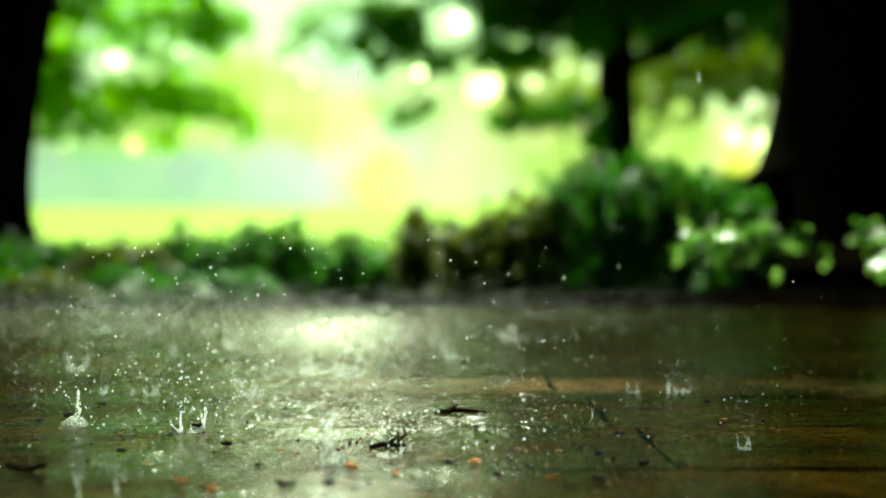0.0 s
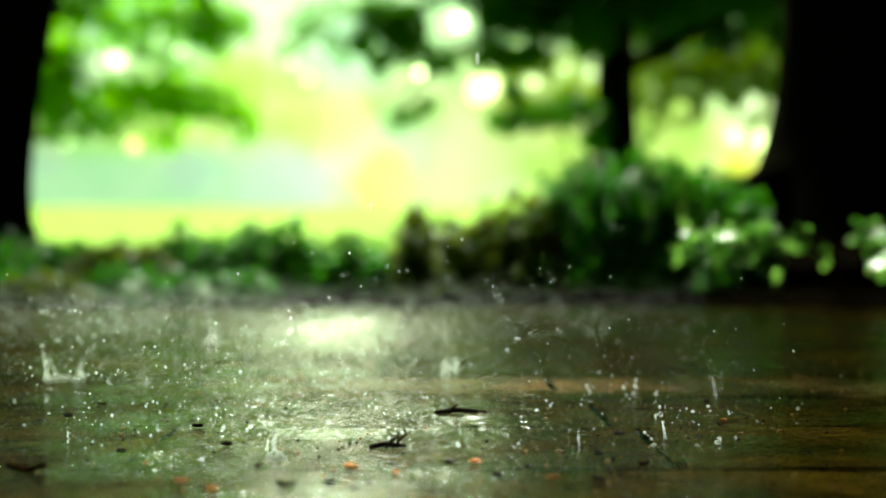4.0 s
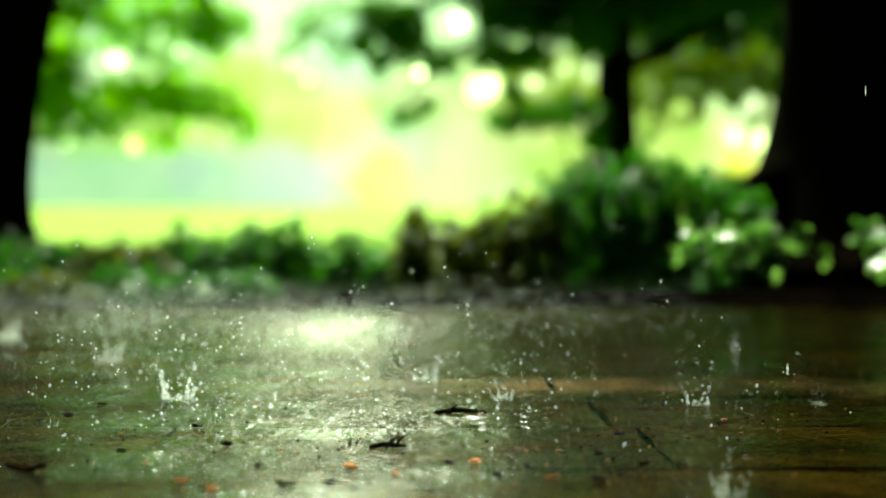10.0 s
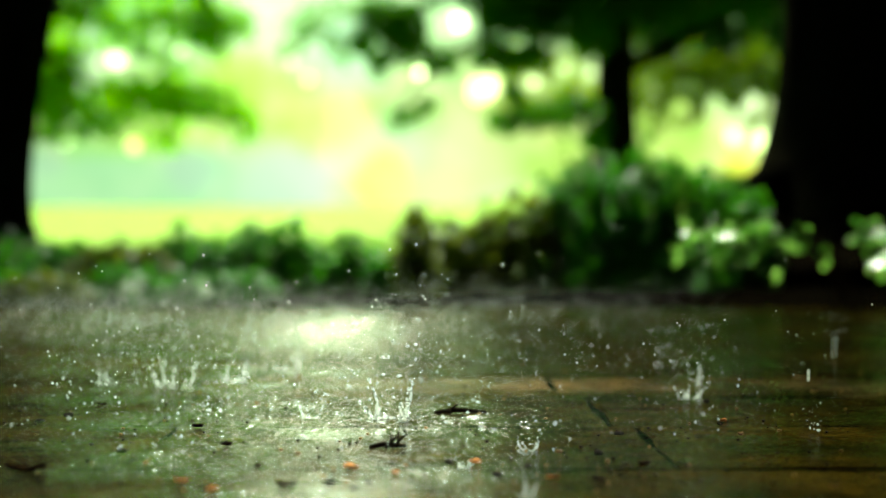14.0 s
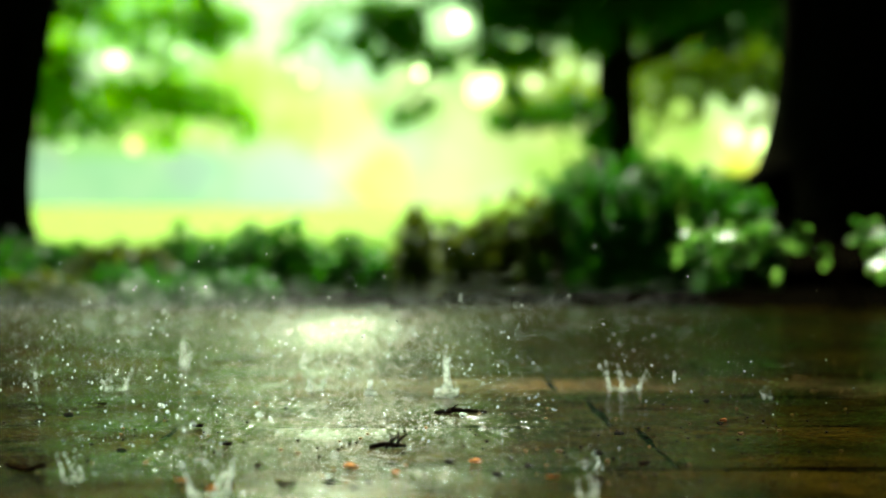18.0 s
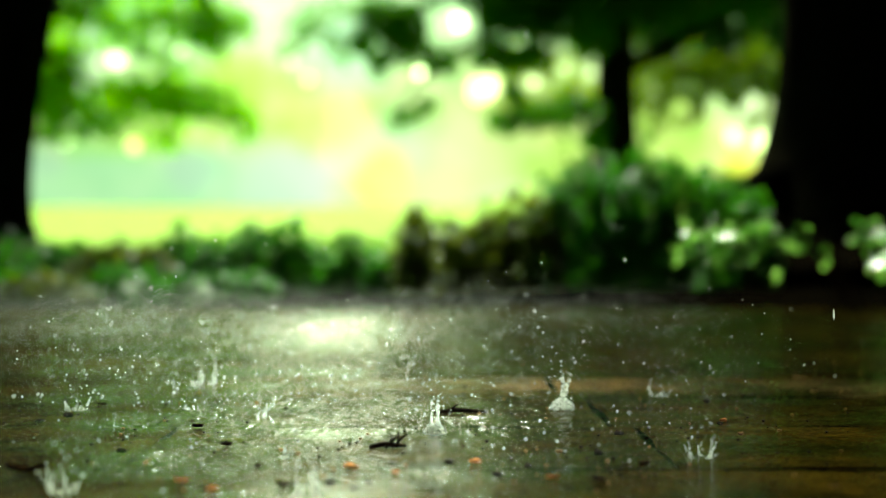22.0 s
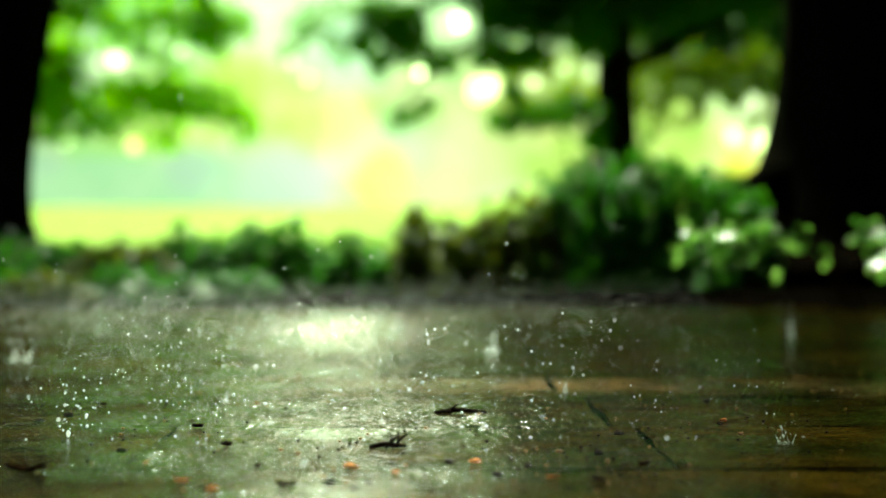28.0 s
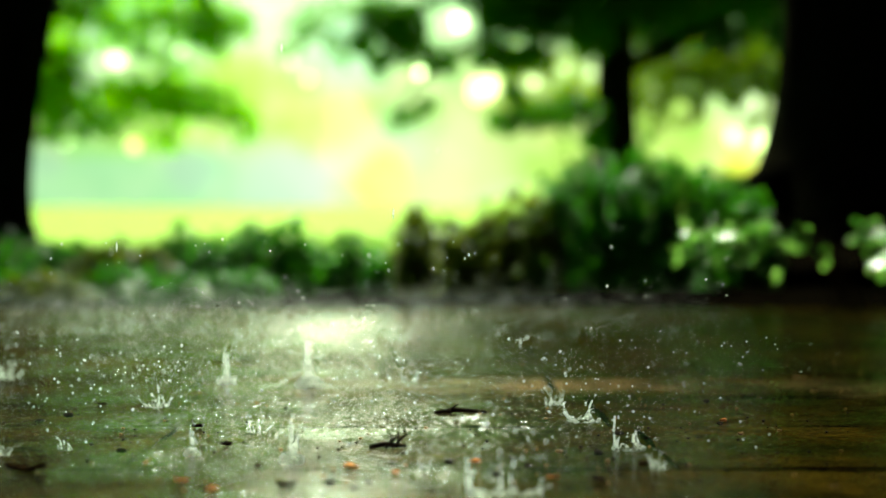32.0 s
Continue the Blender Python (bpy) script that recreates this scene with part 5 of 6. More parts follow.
for x, y, high, kind in [
    (-0.2487, 1.3391, 0.0192, "c"), (-0.2119, 1.3906, 0.0265, "c"), (-0.1797, 1.3644, 0.0087, "b"), (0.0209, 1.0793, 0.0103, "d"),
    (-0.0041, 0.9271, 0.0177, "j"), (0.1577, 0.9515, 0.0121, "c"), (0.2479, 1.2256, 0.0273, "c"), (0.1131, 1.4758, 0.007, "c"),
    (0.2385, 1.033, 0.0099, "b"), (0.3549, 1.4758, 0.0094, "c"), (0.0557, 1.3906, 0.0035, "d"), (-0.228, 1.0634, 0.0101, "b"),
    (-0.4753, 2.0087, 0.0383, "c"),
]:
    splash(7.0 + chance.uniform(-0.03, 0.03), x, y, high, kind)
for x, y, high, kind in [
    (-0.1746, 1.089, 0.0225, "c"), (-0.2402, 1.0697, 0.0102, "d"), (0.0547, 0.9772, 0.0218, "c"), (0.0707, 1.0793, 0.0086, "c"),
    (0.1371, 0.9772, 0.0124, "j"), (0.2612, 1.0793, 0.0069, "c"), (0.0005, 1.7055, 0.0108, "c"), (-0.3669, 1.7637, 0.0224, "c"),
    (0.3456, 1.7637, 0.0252, "c"), (0.1195, 1.2913, 0.0049, "c"), (0.2002, 2.1268, 0.0338, "j"), (-0.0858, 1.2913, 0.0041, "b"),
    (-0.2603, 1.7637, 0.0168, "j"), (0.1991, 1.033, 0.0039, "d"), (-0.1853, 1.8261, 0.0116, "d"),
]:
    splash(8.0 + chance.uniform(-0.03, 0.03), x, y, high, kind)
for x, y, high, kind in [
    (-0.1422, 0.8217, 0.0314, "j"), (-0.1585, 0.8609, 0.0055, "c"), (-0.0148, 0.9515, 0.0182, "c"), (-0.0873, 1.1478, 0.011, "c"),
    (-0.0571, 1.3906, 0.0133, "c"), (-0.1765, 1.3906, 0.0177, "c"), (-0.1505, 1.5065, 0.0288, "j"), (0.0182, 1.2468, 0.0159, "j"),
    (0.0401, 1.2468, 0.0198, "c"), (0.0075, 1.4758, 0.0188, "j"), (0.0875, 1.7637, 0.0112, "d"), (0.1048, 1.3391, 0.0128, "c"),
    (0.1315, 1.2686, 0.0323, "j"), (0.1644, 1.3391, 0.017, "c"), (0.2696, 1.5386, 0.0196, "c"), (0.1315, 1.1299, 0.0108, "b"),
    (0.0628, 1.033, 0.0049, "c"),
]:
    splash(9.0 + chance.uniform(-0.03, 0.03), x, y, high, kind)
for x, y, high, kind in [
    (-0.1892, 1.2686, 0.0242, "c"), (-0.2448, 1.3644, 0.0065, "b"), (-0.0132, 1.4348, 0.016, "c"), (0.0428, 1.2686, 0.0141, "c"),
    (-0.0178, 1.2686, 0.004, "b"), (0.0528, 1.137, 0.0054, "c"), (0.1758, 1.2256, 0.0156, "c"), (0.1271, 0.7894, 0.0126, "c"),
    (-0.2365, 1.0793, 0.0051, "c"), (0.2596, 1.2256, 0.0078, "c"), (-0.4881, 2.0087, 0.0256, "c"), (-0.3105, 1.6435, 0.0261, "c"),
    (-0.1613, 1.048, 0.0033, "b"), (0.2967, 1.8078, 0.0173, "j"),
]:
    splash(10.0 + chance.uniform(-0.03, 0.03), x, y, high, kind)
for x, y, high, kind in [
    (-0.1919, 1.033, 0.023, "c"), (-0.1857, 1.3148, 0.0167, "c"), (-0.3253, 1.7217, 0.0164, "c"), (-0.2019, 1.3391, 0.017, "j"),
    (-0.0879, 0.8035, 0.0179, "c"), (0.0271, 0.9906, 0.0057, "c"), (0.0698, 0.7946, 0.0177, "c"), (0.1237, 0.8819, 0.0084, "c"),
    (0.1306, 1.3644, 0.0152, "c"), (0.1886, 1.3148, 0.0125, "c"), (-0.4261, 1.9029, 0.0303, "j"), (0.2333, 0.9515, 0.0091, "b"),
    (0.3038, 1.2468, 0.0119, "c"), (-0.303, 1.2468, 0.0079, "b"), (0.3078, 1.3906, 0.0066, "c"),
]:
    splash(11.0 + chance.uniform(-0.03, 0.03), x, y, high, kind)
for x, y, high, kind in [
    (-0.1731, 1.2256, 0.0097, "c"), (-0.0495, 1.2052, 0.0268, "c"), (-0.1765, 1.3906, 0.0177, "c"), (-0.2348, 1.6817, 0.0214, "j"),
    (-0.4689, 2.0087, 0.0256, "j"), (0.0485, 0.9772, 0.0171, "c"), (0.0702, 1.2913, 0.0205, "j"), (0.2264, 1.2468, 0.0159, "c"),
    (-0.1483, 0.8125, 0.009, "j"), (-0.1354, 0.8125, 0.0078, "c"), (0.035, 1.4462, 0.0069, "c"), (0.1178, 1.4462, 0.0055, "c"),
    (-0.2561, 1.3906, 0.0111, "b"), (-0.0209, 1.3391, 0.0085, "b"), (0.0774, 0.8819, 0.0056, "c"), (0.1081, 0.9039, 0.0043, "c"),
]:
    splash(12.0 + chance.uniform(-0.03, 0.03), x, y, high, kind)
for x, y, high, kind in [
    (-0.2377, 1.0043, 0.0192, "c"), (-0.1512, 1.0956, 0.0279, "d"), (-0.0738, 1.1663, 0.0185, "d"), (0.1025, 1.5065, 0.0192, "c"),
    (0.173, 1.572, 0.02, "c"), (0.1636, 1.1478, 0.0183, "c"), (-0.2199, 1.5065, 0.0144, "d"), (-0.3747, 1.9029, 0.0182, "c"),
    (0.11, 1.1125, 0.0035, "c"), (0.2472, 1.5065, 0.0096, "c"), (0.2627, 1.1299, 0.0072, "c"), (-0.1178, 0.9642, 0.0037, "d"),
    (-0.0084, 1.3906, 0.0066, "b"), (-0.1984, 1.2256, 0.0058, "b"), (0.4702, 2.0087, 0.0128, "d"), (0.0965, 2.0087, 0.0511, "j"),
    (0.1542, 1.0634, 0.0101, "c"),
]:
    splash(13.0 + chance.uniform(-0.03, 0.03), x, y, high, kind)
for x, y, high, kind in [
    (-0.2627, 1.3906, 0.0177, "c"), (-0.2057, 1.3644, 0.0217, "c"), (-0.1664, 1.4179, 0.0203, "c"), (-0.1341, 1.5386, 0.0196, "c"),
    (-0.0841, 1.1299, 0.0108, "c"), (-0.035, 1.1125, 0.0248, "c"), (0.1759, 1.2686, 0.0161, "c"), (0.2017, 1.3906, 0.0265, "j"),
    (0.0457, 0.9515, 0.0106, "c"), (0.0101, 0.8819, 0.007, "c"), (0.0215, 1.2052, 0.0077, "b"), (0.198, 1.572, 0.02, "b"),
    (0.3784, 1.7217, 0.0219, "j"), (-0.1536, 1.1663, 0.0111, "b"), (0.0367, 0.7894, 0.01, "c"), (0.2155, 1.033, 0.0099, "b"),
]:
    splash(14.0 + chance.uniform(-0.03, 0.03), x, y, high, kind)
for x, y, high, kind in [
    (-0.1644, 1.0793, 0.0206, "d"), (-0.0582, 1.0634, 0.0203, "c"), (-0.0106, 1.1478, 0.0183, "d"), (0.0145, 1.1125, 0.0071, "d"),
    (0.0339, 1.2382, 0.0118, "d"), (0.1122, 1.2554, 0.01, "c"), (0.1057, 1.0043, 0.0096, "c"), (0.2219, 1.3391, 0.0234, "c"),
    (-0.1035, 1.3906, 0.0066, "d"), (-0.2342, 1.4758, 0.0117, "c"), (0.1613, 0.8035, 0.0128, "c"), (-0.0045, 1.572, 0.015, "j"),
    (0.2213, 1.4462, 0.0276, "j"), (-0.1273, 0.9906, 0.0038, "d"), (-0.4322, 1.9029, 0.0242, "b"),
]:
    splash(17.0 + chance.uniform(-0.03, 0.03), x, y, high, kind)
for x, y, high, kind in [
    (-0.2295, 1.572, 0.03, "j"), (-0.2466, 1.3391, 0.017, "c"), (-0.1897, 1.3906, 0.0053, "c"), (-0.0975, 1.3391, 0.017, "c"),
    (-0.1275, 1.6435, 0.0078, "d"), (-0.053, 1.2913, 0.0103, "d"), (0.0025, 1.2913, 0.0205, "d"), (0.1367, 1.3391, 0.0213, "c"),
    (0.2324, 1.2686, 0.0081, "c"), (-0.159, 1.033, 0.0197, "b"), (0.0131, 1.1478, 0.0055, "d"), (0.0746, 0.8819, 0.0098, "c"),
    (-0.104, 0.7894, 0.0201, "c"), (-0.1749, 0.8408, 0.0134, "c"), (-0.3084, 1.3391, 0.017, "b"), (-0.1585, 1.3148, 0.0084, "b"),
    (0.0329, 0.9772, 0.0047, "j"), (0.0643, 0.7894, 0.01, "c"),
]:
    splash(18.0 + chance.uniform(-0.03, 0.03), x, y, high, kind)
for x, y, high, kind in [
    (-0.165, 1.1299, 0.0216, "c"), (-0.2032, 1.1854, 0.0226, "b"), (-0.0299, 1.3644, 0.0217, "c"), (-0.0166, 1.3391, 0.0128, "c"),
    (0.1739, 1.2256, 0.0195, "j"), (-0.2178, 1.0634, 0.0041, "c"), (-0.3847, 1.8078, 0.0345, "j"), (0.1769, 0.8609, 0.0164, "c"),
    (0.13, 0.8408, 0.0134, "j"), (0.103, 1.572, 0.01, "d"), (-0.377, 1.572, 0.025, "b"), (-0.172, 1.5065, 0.0072, "d"),
    (-0.3476, 2.0087, 0.0192, "c"), (0.3177, 1.3391, 0.0085, "b"),
]:
    splash(19.0 + chance.uniform(-0.03, 0.03), x, y, high, kind)
for x, y, high, kind in [
    (-0.1891, 1.0634, 0.0135, "c"), (-0.1854, 1.1125, 0.0124, "c"), (0.0082, 1.2256, 0.0117, "c"), (0.0771, 1.2686, 0.0222, "c"),
    (0.068, 1.572, 0.025, "c"), (0.2368, 1.3391, 0.0298, "c"), (0.1705, 0.9642, 0.0077, "c"), (0.2609, 1.1299, 0.0072, "c"),
    (-0.1947, 1.2913, 0.0246, "b"), (-0.3379, 1.3906, 0.0221, "c"), (-0.1654, 1.3906, 0.0177, "c"), (-0.3991, 1.8078, 0.0144, "c"),
    (0.1219, 1.033, 0.0066, "b"), (-0.1978, 1.8078, 0.0173, "c"), (0.3429, 1.6435, 0.0209, "j"), (0.0044, 0.8712, 0.0055, "b"),
]:
    splash(20.0 + chance.uniform(-0.03, 0.03), x, y, high, kind)
for x, y, high, kind in [
    (-0.2366, 1.0956, 0.0209, "c"), (-0.1846, 0.9772, 0.0124, "b"), (-0.125, 1.0793, 0.0206, "c"), (-0.1111, 1.1125, 0.0159, "c"),
    (-0.2604, 1.2913, 0.0205, "b"), (0.1133, 1.3644, 0.026, "c"), (0.1455, 1.572, 0.025, "j"), (0.1625, 1.1854, 0.0151, "c"),
    (-0.1101, 1.3906, 0.0053, "b"), (-0.0681, 1.3906, 0.0066, "c"), (-0.038, 0.8927, 0.0085, "c"), (0.253, 1.2913, 0.0082, "c"),
    (-0.2143, 1.9029, 0.0242, "j"), (-0.4382, 1.9029, 0.0182, "c"),
]:
    splash(21.0 + chance.uniform(-0.03, 0.03), x, y, high, kind)
for x, y, high, kind in [
    (0.0796, 1.1854, 0.0189, "d"), (-0.0047, 1.048, 0.015, "d"), (-0.2447, 1.1854, 0.0132, "c"), (-0.1988, 1.0793, 0.0041, "c"),
    (-0.2019, 1.3391, 0.0149, "j"), (-0.1875, 1.3906, 0.0221, "c"), (0.1345, 0.9271, 0.0118, "c"), (-0.06, 0.7894, 0.0151, "c"),
    (-0.0823, 0.9271, 0.0059, "d"), (0.1565, 1.2913, 0.0123, "c"), (0.1848, 1.2468, 0.0048, "c"), (0.0622, 1.3391, 0.0064, "b"),
    (-0.1164, 1.1299, 0.009, "c"), (-0.1722, 0.8035, 0.0128, "c"),
]:
    splash(22.0 + chance.uniform(-0.03, 0.03), x, y, high, kind)
for x, y, high, kind in [
    (-0.2252, 1.3644, 0.026, "c"), (-0.2104, 1.2052, 0.0077, "c"), (0.1052, 1.0634, 0.0254, "c"), (0.0866, 1.1299, 0.0108, "c"),
    (-0.0515, 0.9039, 0.0129, "d"), (-0.0776, 1.2256, 0.0195, "c"), (-0.1688, 1.3644, 0.0174, "c"), (-0.1355, 1.3148, 0.0167, "j"),
    (-0.2697, 1.0956, 0.0174, "c"), (0.0714, 1.5386, 0.0294, "c"), (0.108, 1.572, 0.025, "c"), (0.2112, 1.0043, 0.016, "j"),
    (-0.1999, 1.8542, 0.0088, "d"), (-0.3811, 1.6435, 0.0157, "c"), (0.1846, 0.9271, 0.0044, "c"),
]:
    splash(23.0 + chance.uniform(-0.03, 0.03), x, y, high, kind)
for x, y, high, kind in [
    (-0.253, 1.3391, 0.0256, "j"), (-0.1982, 1.3148, 0.0167, "c"), (-0.2173, 1.2913, 0.0082, "b"), (0.0963, 1.3391, 0.0192, "c"),
    (0.1224, 1.4462, 0.0207, "j"), (0.2053, 1.3148, 0.0188, "c"), (0.1531, 0.8819, 0.0196, "c"), (0.2155, 1.033, 0.0148, "c"),
    (0.2084, 0.8609, 0.0164, "j"), (-0.1466, 0.7894, 0.0176, "j"), (-0.011, 0.7894, 0.0126, "c"), (-0.219, 1.6435, 0.0157, "c"),
    (-0.3084, 1.3391, 0.0128, "b"), (0.0685, 1.6435, 0.0078, "d"), (-0.3131, 1.6435, 0.0157, "c"), (0.173, 1.572, 0.01, "b"),
]:
    splash(24.0 + chance.uniform(-0.03, 0.03), x, y, high, kind)
for x, y, high, kind in [
    (-0.2472, 1.3906, 0.0133, "d"), (-0.2791, 1.6435, 0.0209, "c"), (-0.328, 1.7217, 0.0164, "c"), (-0.1785, 1.3391, 0.017, "c"),
    (-0.172, 1.4462, 0.0184, "j"), (-0.0045, 1.0043, 0.0144, "c"), (-0.0058, 1.2913, 0.0082, "d"), (0.0608, 0.9515, 0.0121, "j"),
    (0.0488, 0.8035, 0.0153, "j"), (0.0964, 0.9153, 0.0146, "c"), (0.1376, 1.1663, 0.0093, "c"), (0.2604, 1.4462, 0.0184, "c"),
    (0.2082, 1.2686, 0.0141, "c"), (0.2403, 1.048, 0.0117, "c"), (-0.1817, 1.2052, 0.0192, "b"), (-0.2225, 1.1299, 0.0054, "b"),
    (-0.0399, 0.8712, 0.0055, "c"), (0.0797, 1.2468, 0.0159, "b"),
]:
    splash(25.0 + chance.uniform(-0.03, 0.03), x, y, high, kind)
for x, y, high, kind in [
    (-0.2089, 1.0043, 0.0224, "b"), (-0.1512, 1.2382, 0.0055, "d"), (0.0482, 1.7637, 0.0168, "d"), (0.0903, 1.3148, 0.005, "d"),
    (-0.3941, 1.6435, 0.0209, "c"), (0.1909, 0.9906, 0.0063, "c"), (0.3936, 2.0087, 0.0256, "j"), (-0.1928, 0.8609, 0.0027, "c"),
]:
    splash(28.0 + chance.uniform(-0.03, 0.03), x, y, high, kind)
for x, y, high, kind in [
    (-0.2428, 1.033, 0.023, "c"), (-0.2041, 1.1478, 0.0201, "c"), (-0.2149, 1.033, 0.0066, "c"), (-0.113, 1.048, 0.0083, "c"),
    (-0.1849, 1.3391, 0.0085, "d"), (-0.2243, 1.6435, 0.0261, "c"), (0.0371, 0.9642, 0.0153, "c"), (0.0307, 1.2686, 0.0121, "c"),
    (0.1398, 1.3906, 0.0265, "c"), (0.1208, 1.6435, 0.0183, "c"), (0.0623, 1.7637, 0.0224, "d"), (0.2624, 1.3391, 0.0256, "c"),
    (0.2258, 0.9515, 0.0076, "c"), (-0.1262, 0.8035, 0.0077, "c"), (-0.1543, 1.2468, 0.004, "d"), (0.1098, 0.8609, 0.0082, "c"),
]:
    splash(29.0 + chance.uniform(-0.03, 0.03), x, y, high, kind)
for x, y, high, kind in [
    (-0.1198, 1.0793, 0.0154, "c"), (-0.0891, 1.1478, 0.0146, "c"), (0.0186, 1.1478, 0.011, "c"), (0.1001, 1.0634, 0.0101, "c"),
    (0.1811, 1.2913, 0.0288, "j"), (-0.1566, 1.3906, 0.0133, "c"), (-0.1321, 0.8408, 0.0107, "c"), (0.0367, 0.7894, 0.0151, "c"),
    (0.1688, 0.8217, 0.0157, "c"), (-0.3366, 1.6435, 0.0157, "c"), (0.0495, 1.8078, 0.023, "c"), (0.1221, 0.8609, 0.011, "c"),
    (-0.3138, 1.2913, 0.0164, "b"), (0.1247, 1.4462, 0.0092, "d"), (0.2943, 1.3391, 0.017, "c"), (0.3199, 1.3391, 0.0128, "c"),
    (0.2383, 1.0043, 0.0064, "b"), (-0.1653, 1.2256, 0.0078, "b"), (-0.1025, 1.5065, 0.0072, "d"),
]:
    splash(30.0 + chance.uniform(-0.03, 0.03), x, y, high, kind)
for x, y, high, kind in [
    (0.0088, 1.0634, 0.0237, "c"), (0.036, 1.0185, 0.0162, "c"), (-0.2004, 1.1478, 0.0164, "c"), (-0.2351, 1.1478, 0.0146, "c"),
    (0.141, 1.3391, 0.0341, "c"), (0.2471, 1.1663, 0.0223, "c"), (0.2946, 1.3906, 0.0221, "j"), (0.2681, 1.1299, 0.0144, "c"),
    (0.1472, 0.8035, 0.0153, "c"), (0.0778, 1.3148, 0.0084, "c"), (-0.0247, 1.7637, 0.0112, "d"), (-0.1406, 1.0185, 0.0081, "c"),
    (-0.1654, 1.3906, 0.0111, "d"), (-0.3275, 1.3391, 0.0213, "c"), (-0.2982, 1.2686, 0.0061, "c"), (0.1633, 0.7946, 0.0101, "j"),
    (-0.3549, 1.6435, 0.0209, "j"), (0.1243, 1.3906, 0.0111, "b"), (0.0388, 1.6069, 0.0041, "d"),
]:
    splash(31.0 + chance.uniform(-0.03, 0.03), x, y, high, kind)
for x, y, high, kind in [
    (-0.1326, 0.9391, 0.0105, "d"), (-0.0773, 0.9039, 0.0144, "d"), (-0.2052, 0.9642, 0.0077, "c"), (-0.1097, 1.048, 0.01, "c"),
    (-0.194, 1.2052, 0.0153, "c"), (-0.1698, 1.3906, 0.0177, "d"), (-0.1024, 1.3644, 0.026, "d"), (0.0888, 1.1125, 0.0177, "c"),
    (0.1015, 0.9642, 0.0184, "c"), (0.0764, 1.2256, 0.0117, "c"), (0.0191, 0.7894, 0.0201, "c"), (0.0369, 0.7946, 0.0152, "c"),
    (-0.0266, 1.4179, 0.0113, "c"), (0.1069, 0.8819, 0.0084, "c"), (-0.3537, 1.4462, 0.0184, "c"), (-0.2327, 0.9391, 0.0075, "c"),
    (-0.0095, 0.8819, 0.0056, "c"),
]:
    splash(32.0 + chance.uniform(-0.03, 0.03), x, y, high, kind)

# the drops that fall between those moments, all over the paving
def drop_anywhere(t, kinds="ddjjjbbb", most=0.022, quick=False):
    y = 0.80 + 1.4 * chance.betavariate(1.5, 2.4)
    x = chance.triangular(-0.26, 0.25, -0.08) * y
    splash(t, x, y, chance.uniform(0.008, most), chance.choice(kinds), quick)


for first, last in ((0, 3), (6, 14), (17, 25), (28, 32)):
    for second in range(first, last):
        for _ in range(10):
            drop_anywhere(second + chance.uniform(0.46, 0.56), "dddjbbb")
        for early, late in ((0.18, 0.30), (0.70, 0.82)):
            for _ in range(7):
                drop_anywhere(second + chance.uniform(early, late), "ddjbbb", 0.026, True)
for middle in (4.5, 15.5, 26.5):
    for _ in range(50):
        drop_anywhere(middle + chance.uniform(-1.2, 1.2))
    for _ in range(30):
        drop_anywhere(middle + chance.uniform(-1.1, 1.1), "ccdj", 0.032)


def bead_things():
    """Tiny beads thrown up by the rain, leaping in low arcs over the paving."""
    meshes = []
    for s in range(3):
        bm = bmesh.new()
        ball(bm, (0, 0, 0), 0.00036 + 0.00017 * s, 2, (1, 1, 1.25))
        meshes.append(water_mesh("water_bead", bm, BEAD))
    for k in range(300):
        ob = new("water_bead", meshes[k % 3])
        tagged(ob, "tiny clear bead of splashed rain water in the air", "water drop", "leaping water beads")
        y = 0.93 + 0.5 * chance.random() ** 1.6
        x = chance.triangular(-0.255, 0.25, -0.19) * y
        t = -chance.uniform(0, 0.8)
        rows = []
        while t < 32.0:
            life, up = chance.uniform(0.55, 0.95), chance.uniform(0.02, 0.115)
            dx, dy = chance.uniform(-0.03, 0.03), chance.uniform(-0.03, 0.03)
            for f, z in ((0.0, -0.012), (0.5, up), (0.97, -0.012)):
                a = t + f * life
                if 0.0 <= a <= 32.0:
                    rows.append((a, pose(x + dx * f, y + dy * f, z)))
            t += life
            x, y = x + dx, y + dy
            x += -0.3 * dx if abs(x) < 0.24 * y else -0.06 * x
        rows.insert(0, (0.0, rows[0][1])) if rows[0][0] > 0 else None
        if rows[-1][0] < 32.0:
            rows.append((32.0, rows[-1][1]))
        moves.append((ob, rows))


def rain_things():
    """Falling drops, each on its own straight way from the sky to the paving."""
    bm = bmesh.new()
    ball(bm, (0, 0, 0), 0.0005, 2, (1, 1, 6.5))
    me = water_mesh("raindrop", bm, BEAD)
    speed = 0.8
    for k in range(300):
        ob = new("raindrop", me)
        tagged(ob, "falling raindrop drawn out into a thin streak", "raindrop", "falling raindrops")
        hit = chance.uniform(0.05, 32.4)
        y = 0.9 + 0.9 * chance.random() ** 1.4
        x = chance.uniform(-0.26, 0.26) * y
        rows = [(0.0, pose(x, y, speed * hit))]
        if hit > 0.6:
            rows.append((hit - 0.45, pose(x, y, speed * 0.45)))
        if hit + 0.06 < 32.0:
            rows.append((hit + 0.05, pose(x, y, -0.04)))
        rows.append((32.0, pose(x, y, min(-0.04, 0) if hit + 0.06 < 32.0 else speed * max(hit - 32.0, -0.04))))
        moves.append((ob, rows))


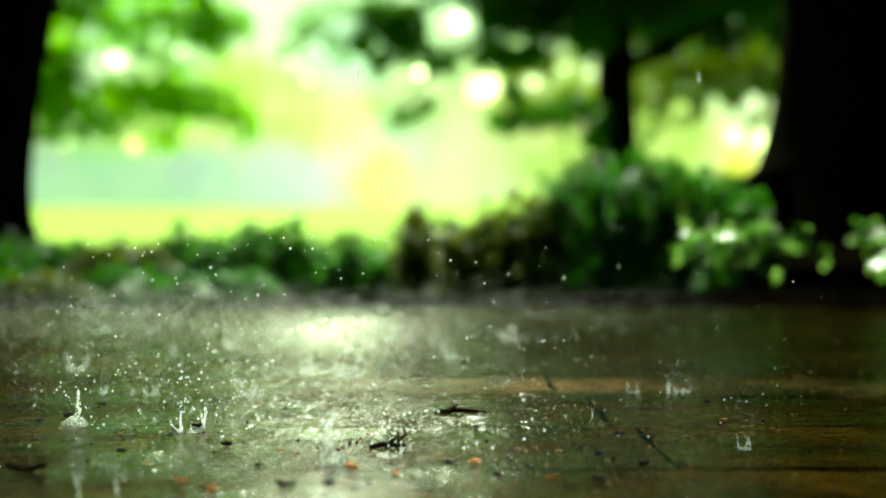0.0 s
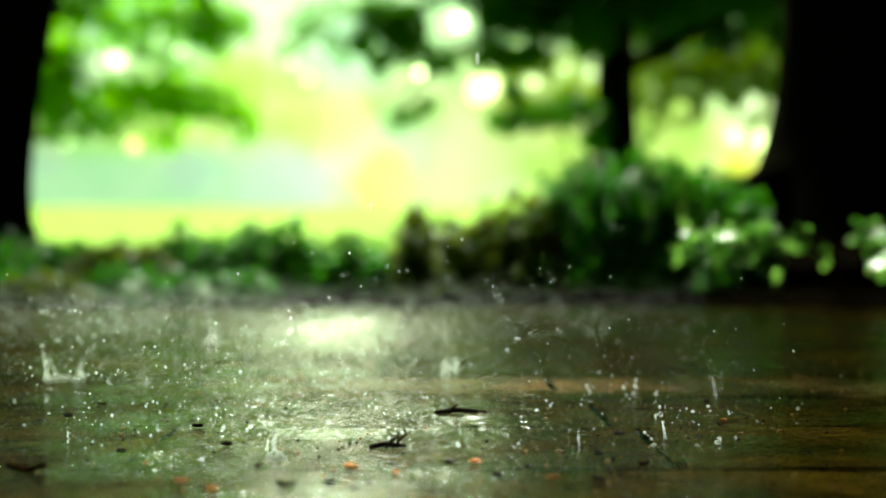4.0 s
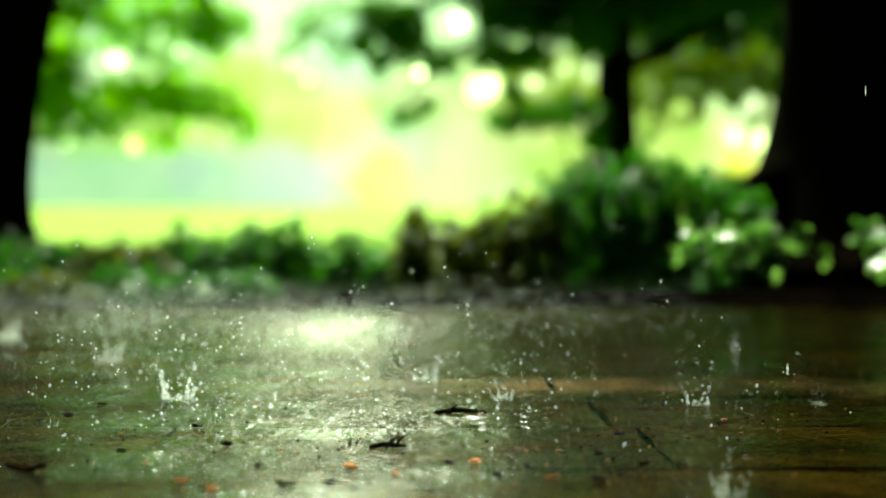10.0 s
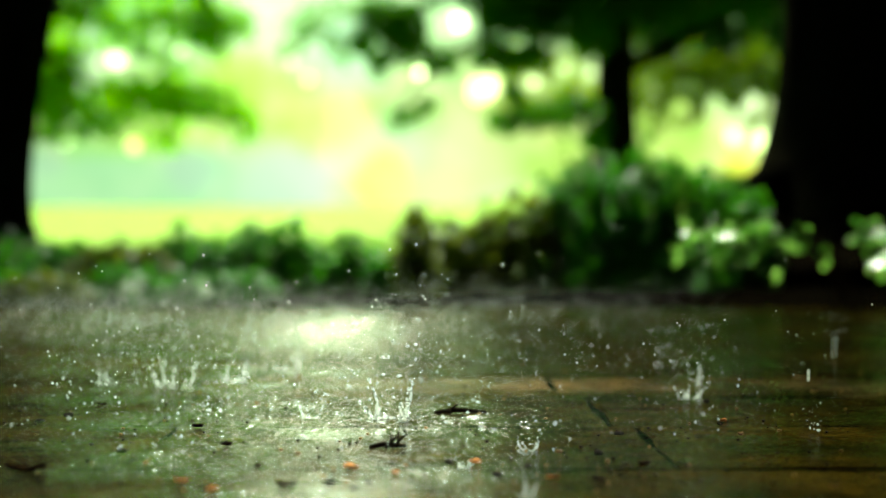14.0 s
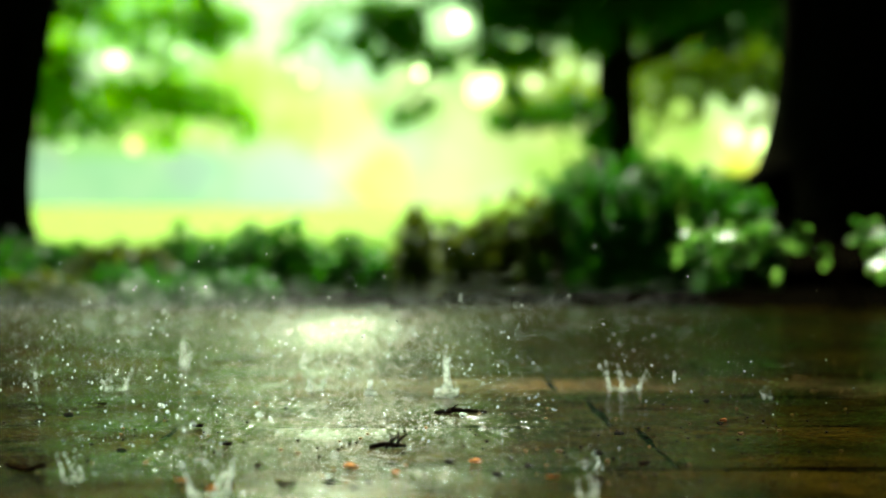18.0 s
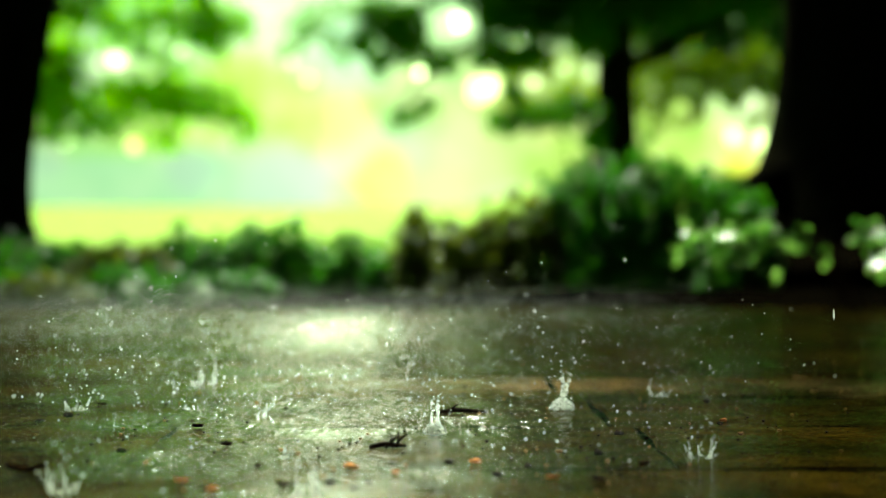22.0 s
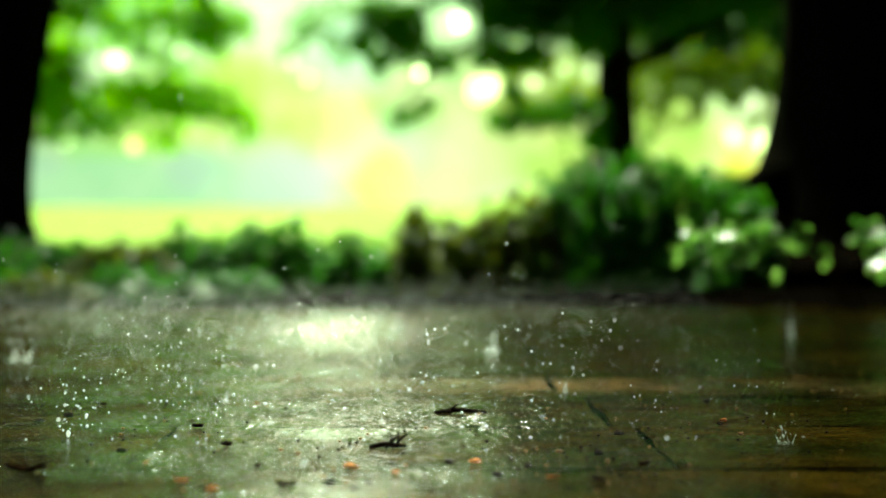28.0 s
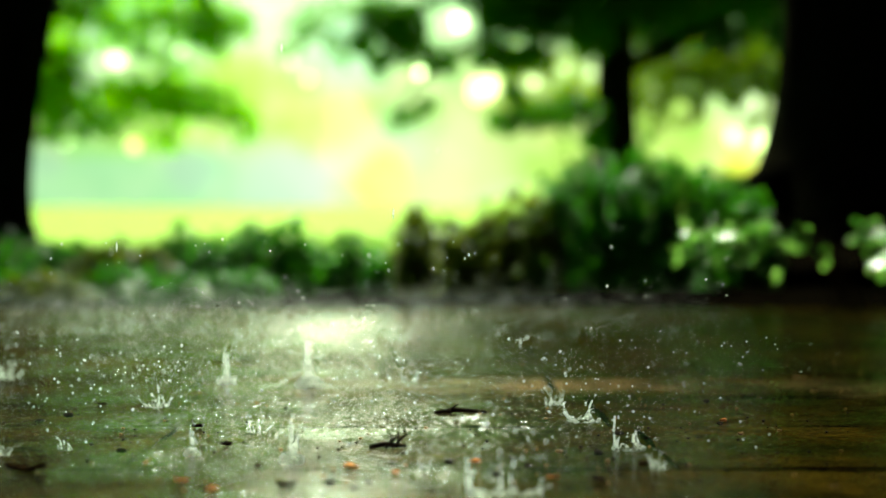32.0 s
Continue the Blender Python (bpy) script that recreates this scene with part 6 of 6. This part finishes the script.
def mist_things():
    """The fine spray that the rain beats up over the far part of the paving; each veil rises and sinks a little."""
    for k in range(8):
        rng = np.random.default_rng(300 + k)
        far = k < 5
        n = 1100 if far else 1100
        r = rng.uniform(0.0003, 0.0009, n) if far else rng.uniform(0.00012, 0.0004, n)
        y = rng.uniform(1.7, 2.95, n) if far else rng.uniform(1.25, 2.2, n)
        P = np.stack([rng.triangular(-0.31, -0.18, 0.17, n) * y, y, (0.01 if far else 0.003) + np.abs(rng.normal(0, 0.016 if far else 0.012, n))], 1)
        corner = np.array([[1, 0, 0], [-1, 0, 0], [0, 1, 0], [0, -1, 0], [0, 0, 1.2], [0, 0, -1.2]])
        V = (P[:, None] + corner[None] * r[:, None, None]).reshape(-1, 3)
        tri = np.array([[0, 2, 4], [2, 1, 4], [1, 3, 4], [3, 0, 4], [2, 0, 5], [1, 2, 5], [3, 1, 5], [0, 3, 5]])
        F = (np.arange(n)[:, None, None] * 6 + tri[None]).reshape(-1, 3)
        me = bpy.data.meshes.new("rain_mist")
        me.from_pydata(V.tolist(), [], F.tolist())
        ob = link("rain_mist", me, BEAD)
        tagged(ob, "veil of fine rain spray over the far paving", "spray", kind="stuff")
        rows, t, high = [], 0.0, 0.0
        while t < 32.0:
            rows.append((t, pose(0.02 * math.sin(t + k), 0, high)))
            high = 0.004 - high + chance.uniform(-0.003, 0.003)
            t += chance.uniform(0.4, 0.7)
        rows.append((32.0, pose(0, 0, 0)))
        moves.append((ob, rows))


def leap_things():
    """Loose spray that leaps off the stone and falls back, one cloud of beads after another."""
    corner = np.array([[1, 0, 0], [-1, 0, 0], [0, 1, 0], [0, -1, 0], [0, 0, 1.25], [0, 0, -1.25],
                       [0.7, 0.7, 0], [-0.7, 0.7, 0], [0.7, -0.7, 0], [-0.7, -0.7, 0]])
    tri = np.array([[0, 6, 4], [6, 2, 4], [2, 7, 4], [7, 1, 4], [1, 9, 4], [9, 3, 4], [3, 8, 4], [8, 0, 4],
                    [6, 0, 5], [2, 6, 5], [7, 2, 5], [1, 7, 5], [9, 1, 5], [3, 9, 5], [8, 3, 5], [0, 8, 5]])
    for k in range(11):
        rng = np.random.default_rng(700 + k)
        n = 72
        r = rng.uniform(0.0003, 0.0007, n)
        y = 0.94 + 0.75 * rng.random(n) ** 1.8
        P = np.stack([rng.triangular(-0.26, -0.21, 0.24, n) * y, y, rng.uniform(-0.05, 0.04, n)], 1)
        V = (P[:, None] + corner[None] * r[:, None, None]).reshape(-1, 3)
        F = (np.arange(n)[:, None, None] * 10 + tri[None]).reshape(-1, 3)
        me = bpy.data.meshes.new("leaping_spray")
        me.from_pydata(V.tolist(), [], F.tolist())
        ob = link("leaping_spray", me, BEAD)
        tagged(ob, "loose cloud of bright spray leaping off wet paving", "spray", kind="stuff")
        rows, t = [(0.0, pose(0, 0, chance.uniform(-0.02, 0.04)))], chance.uniform(0.1, 0.4)
        while t < 31.2:
            life, side = chance.uniform(0.6, 0.9), chance.uniform(-0.03, 0.03)
            rows += [(t, pose(side, 0, -0.05)), (t + 0.45 * life, pose(side * 1.2, 0, chance.uniform(0.025, 0.06)))]
            t += life
        rows.append((32.0, pose(0, 0, 0.02)))
        moves.append((ob, rows))


leap_things()
bead_things()
rain_things()
mist_things()


def motions():
    for ob, rows in moves:
        walk(ob, rows)


motions()
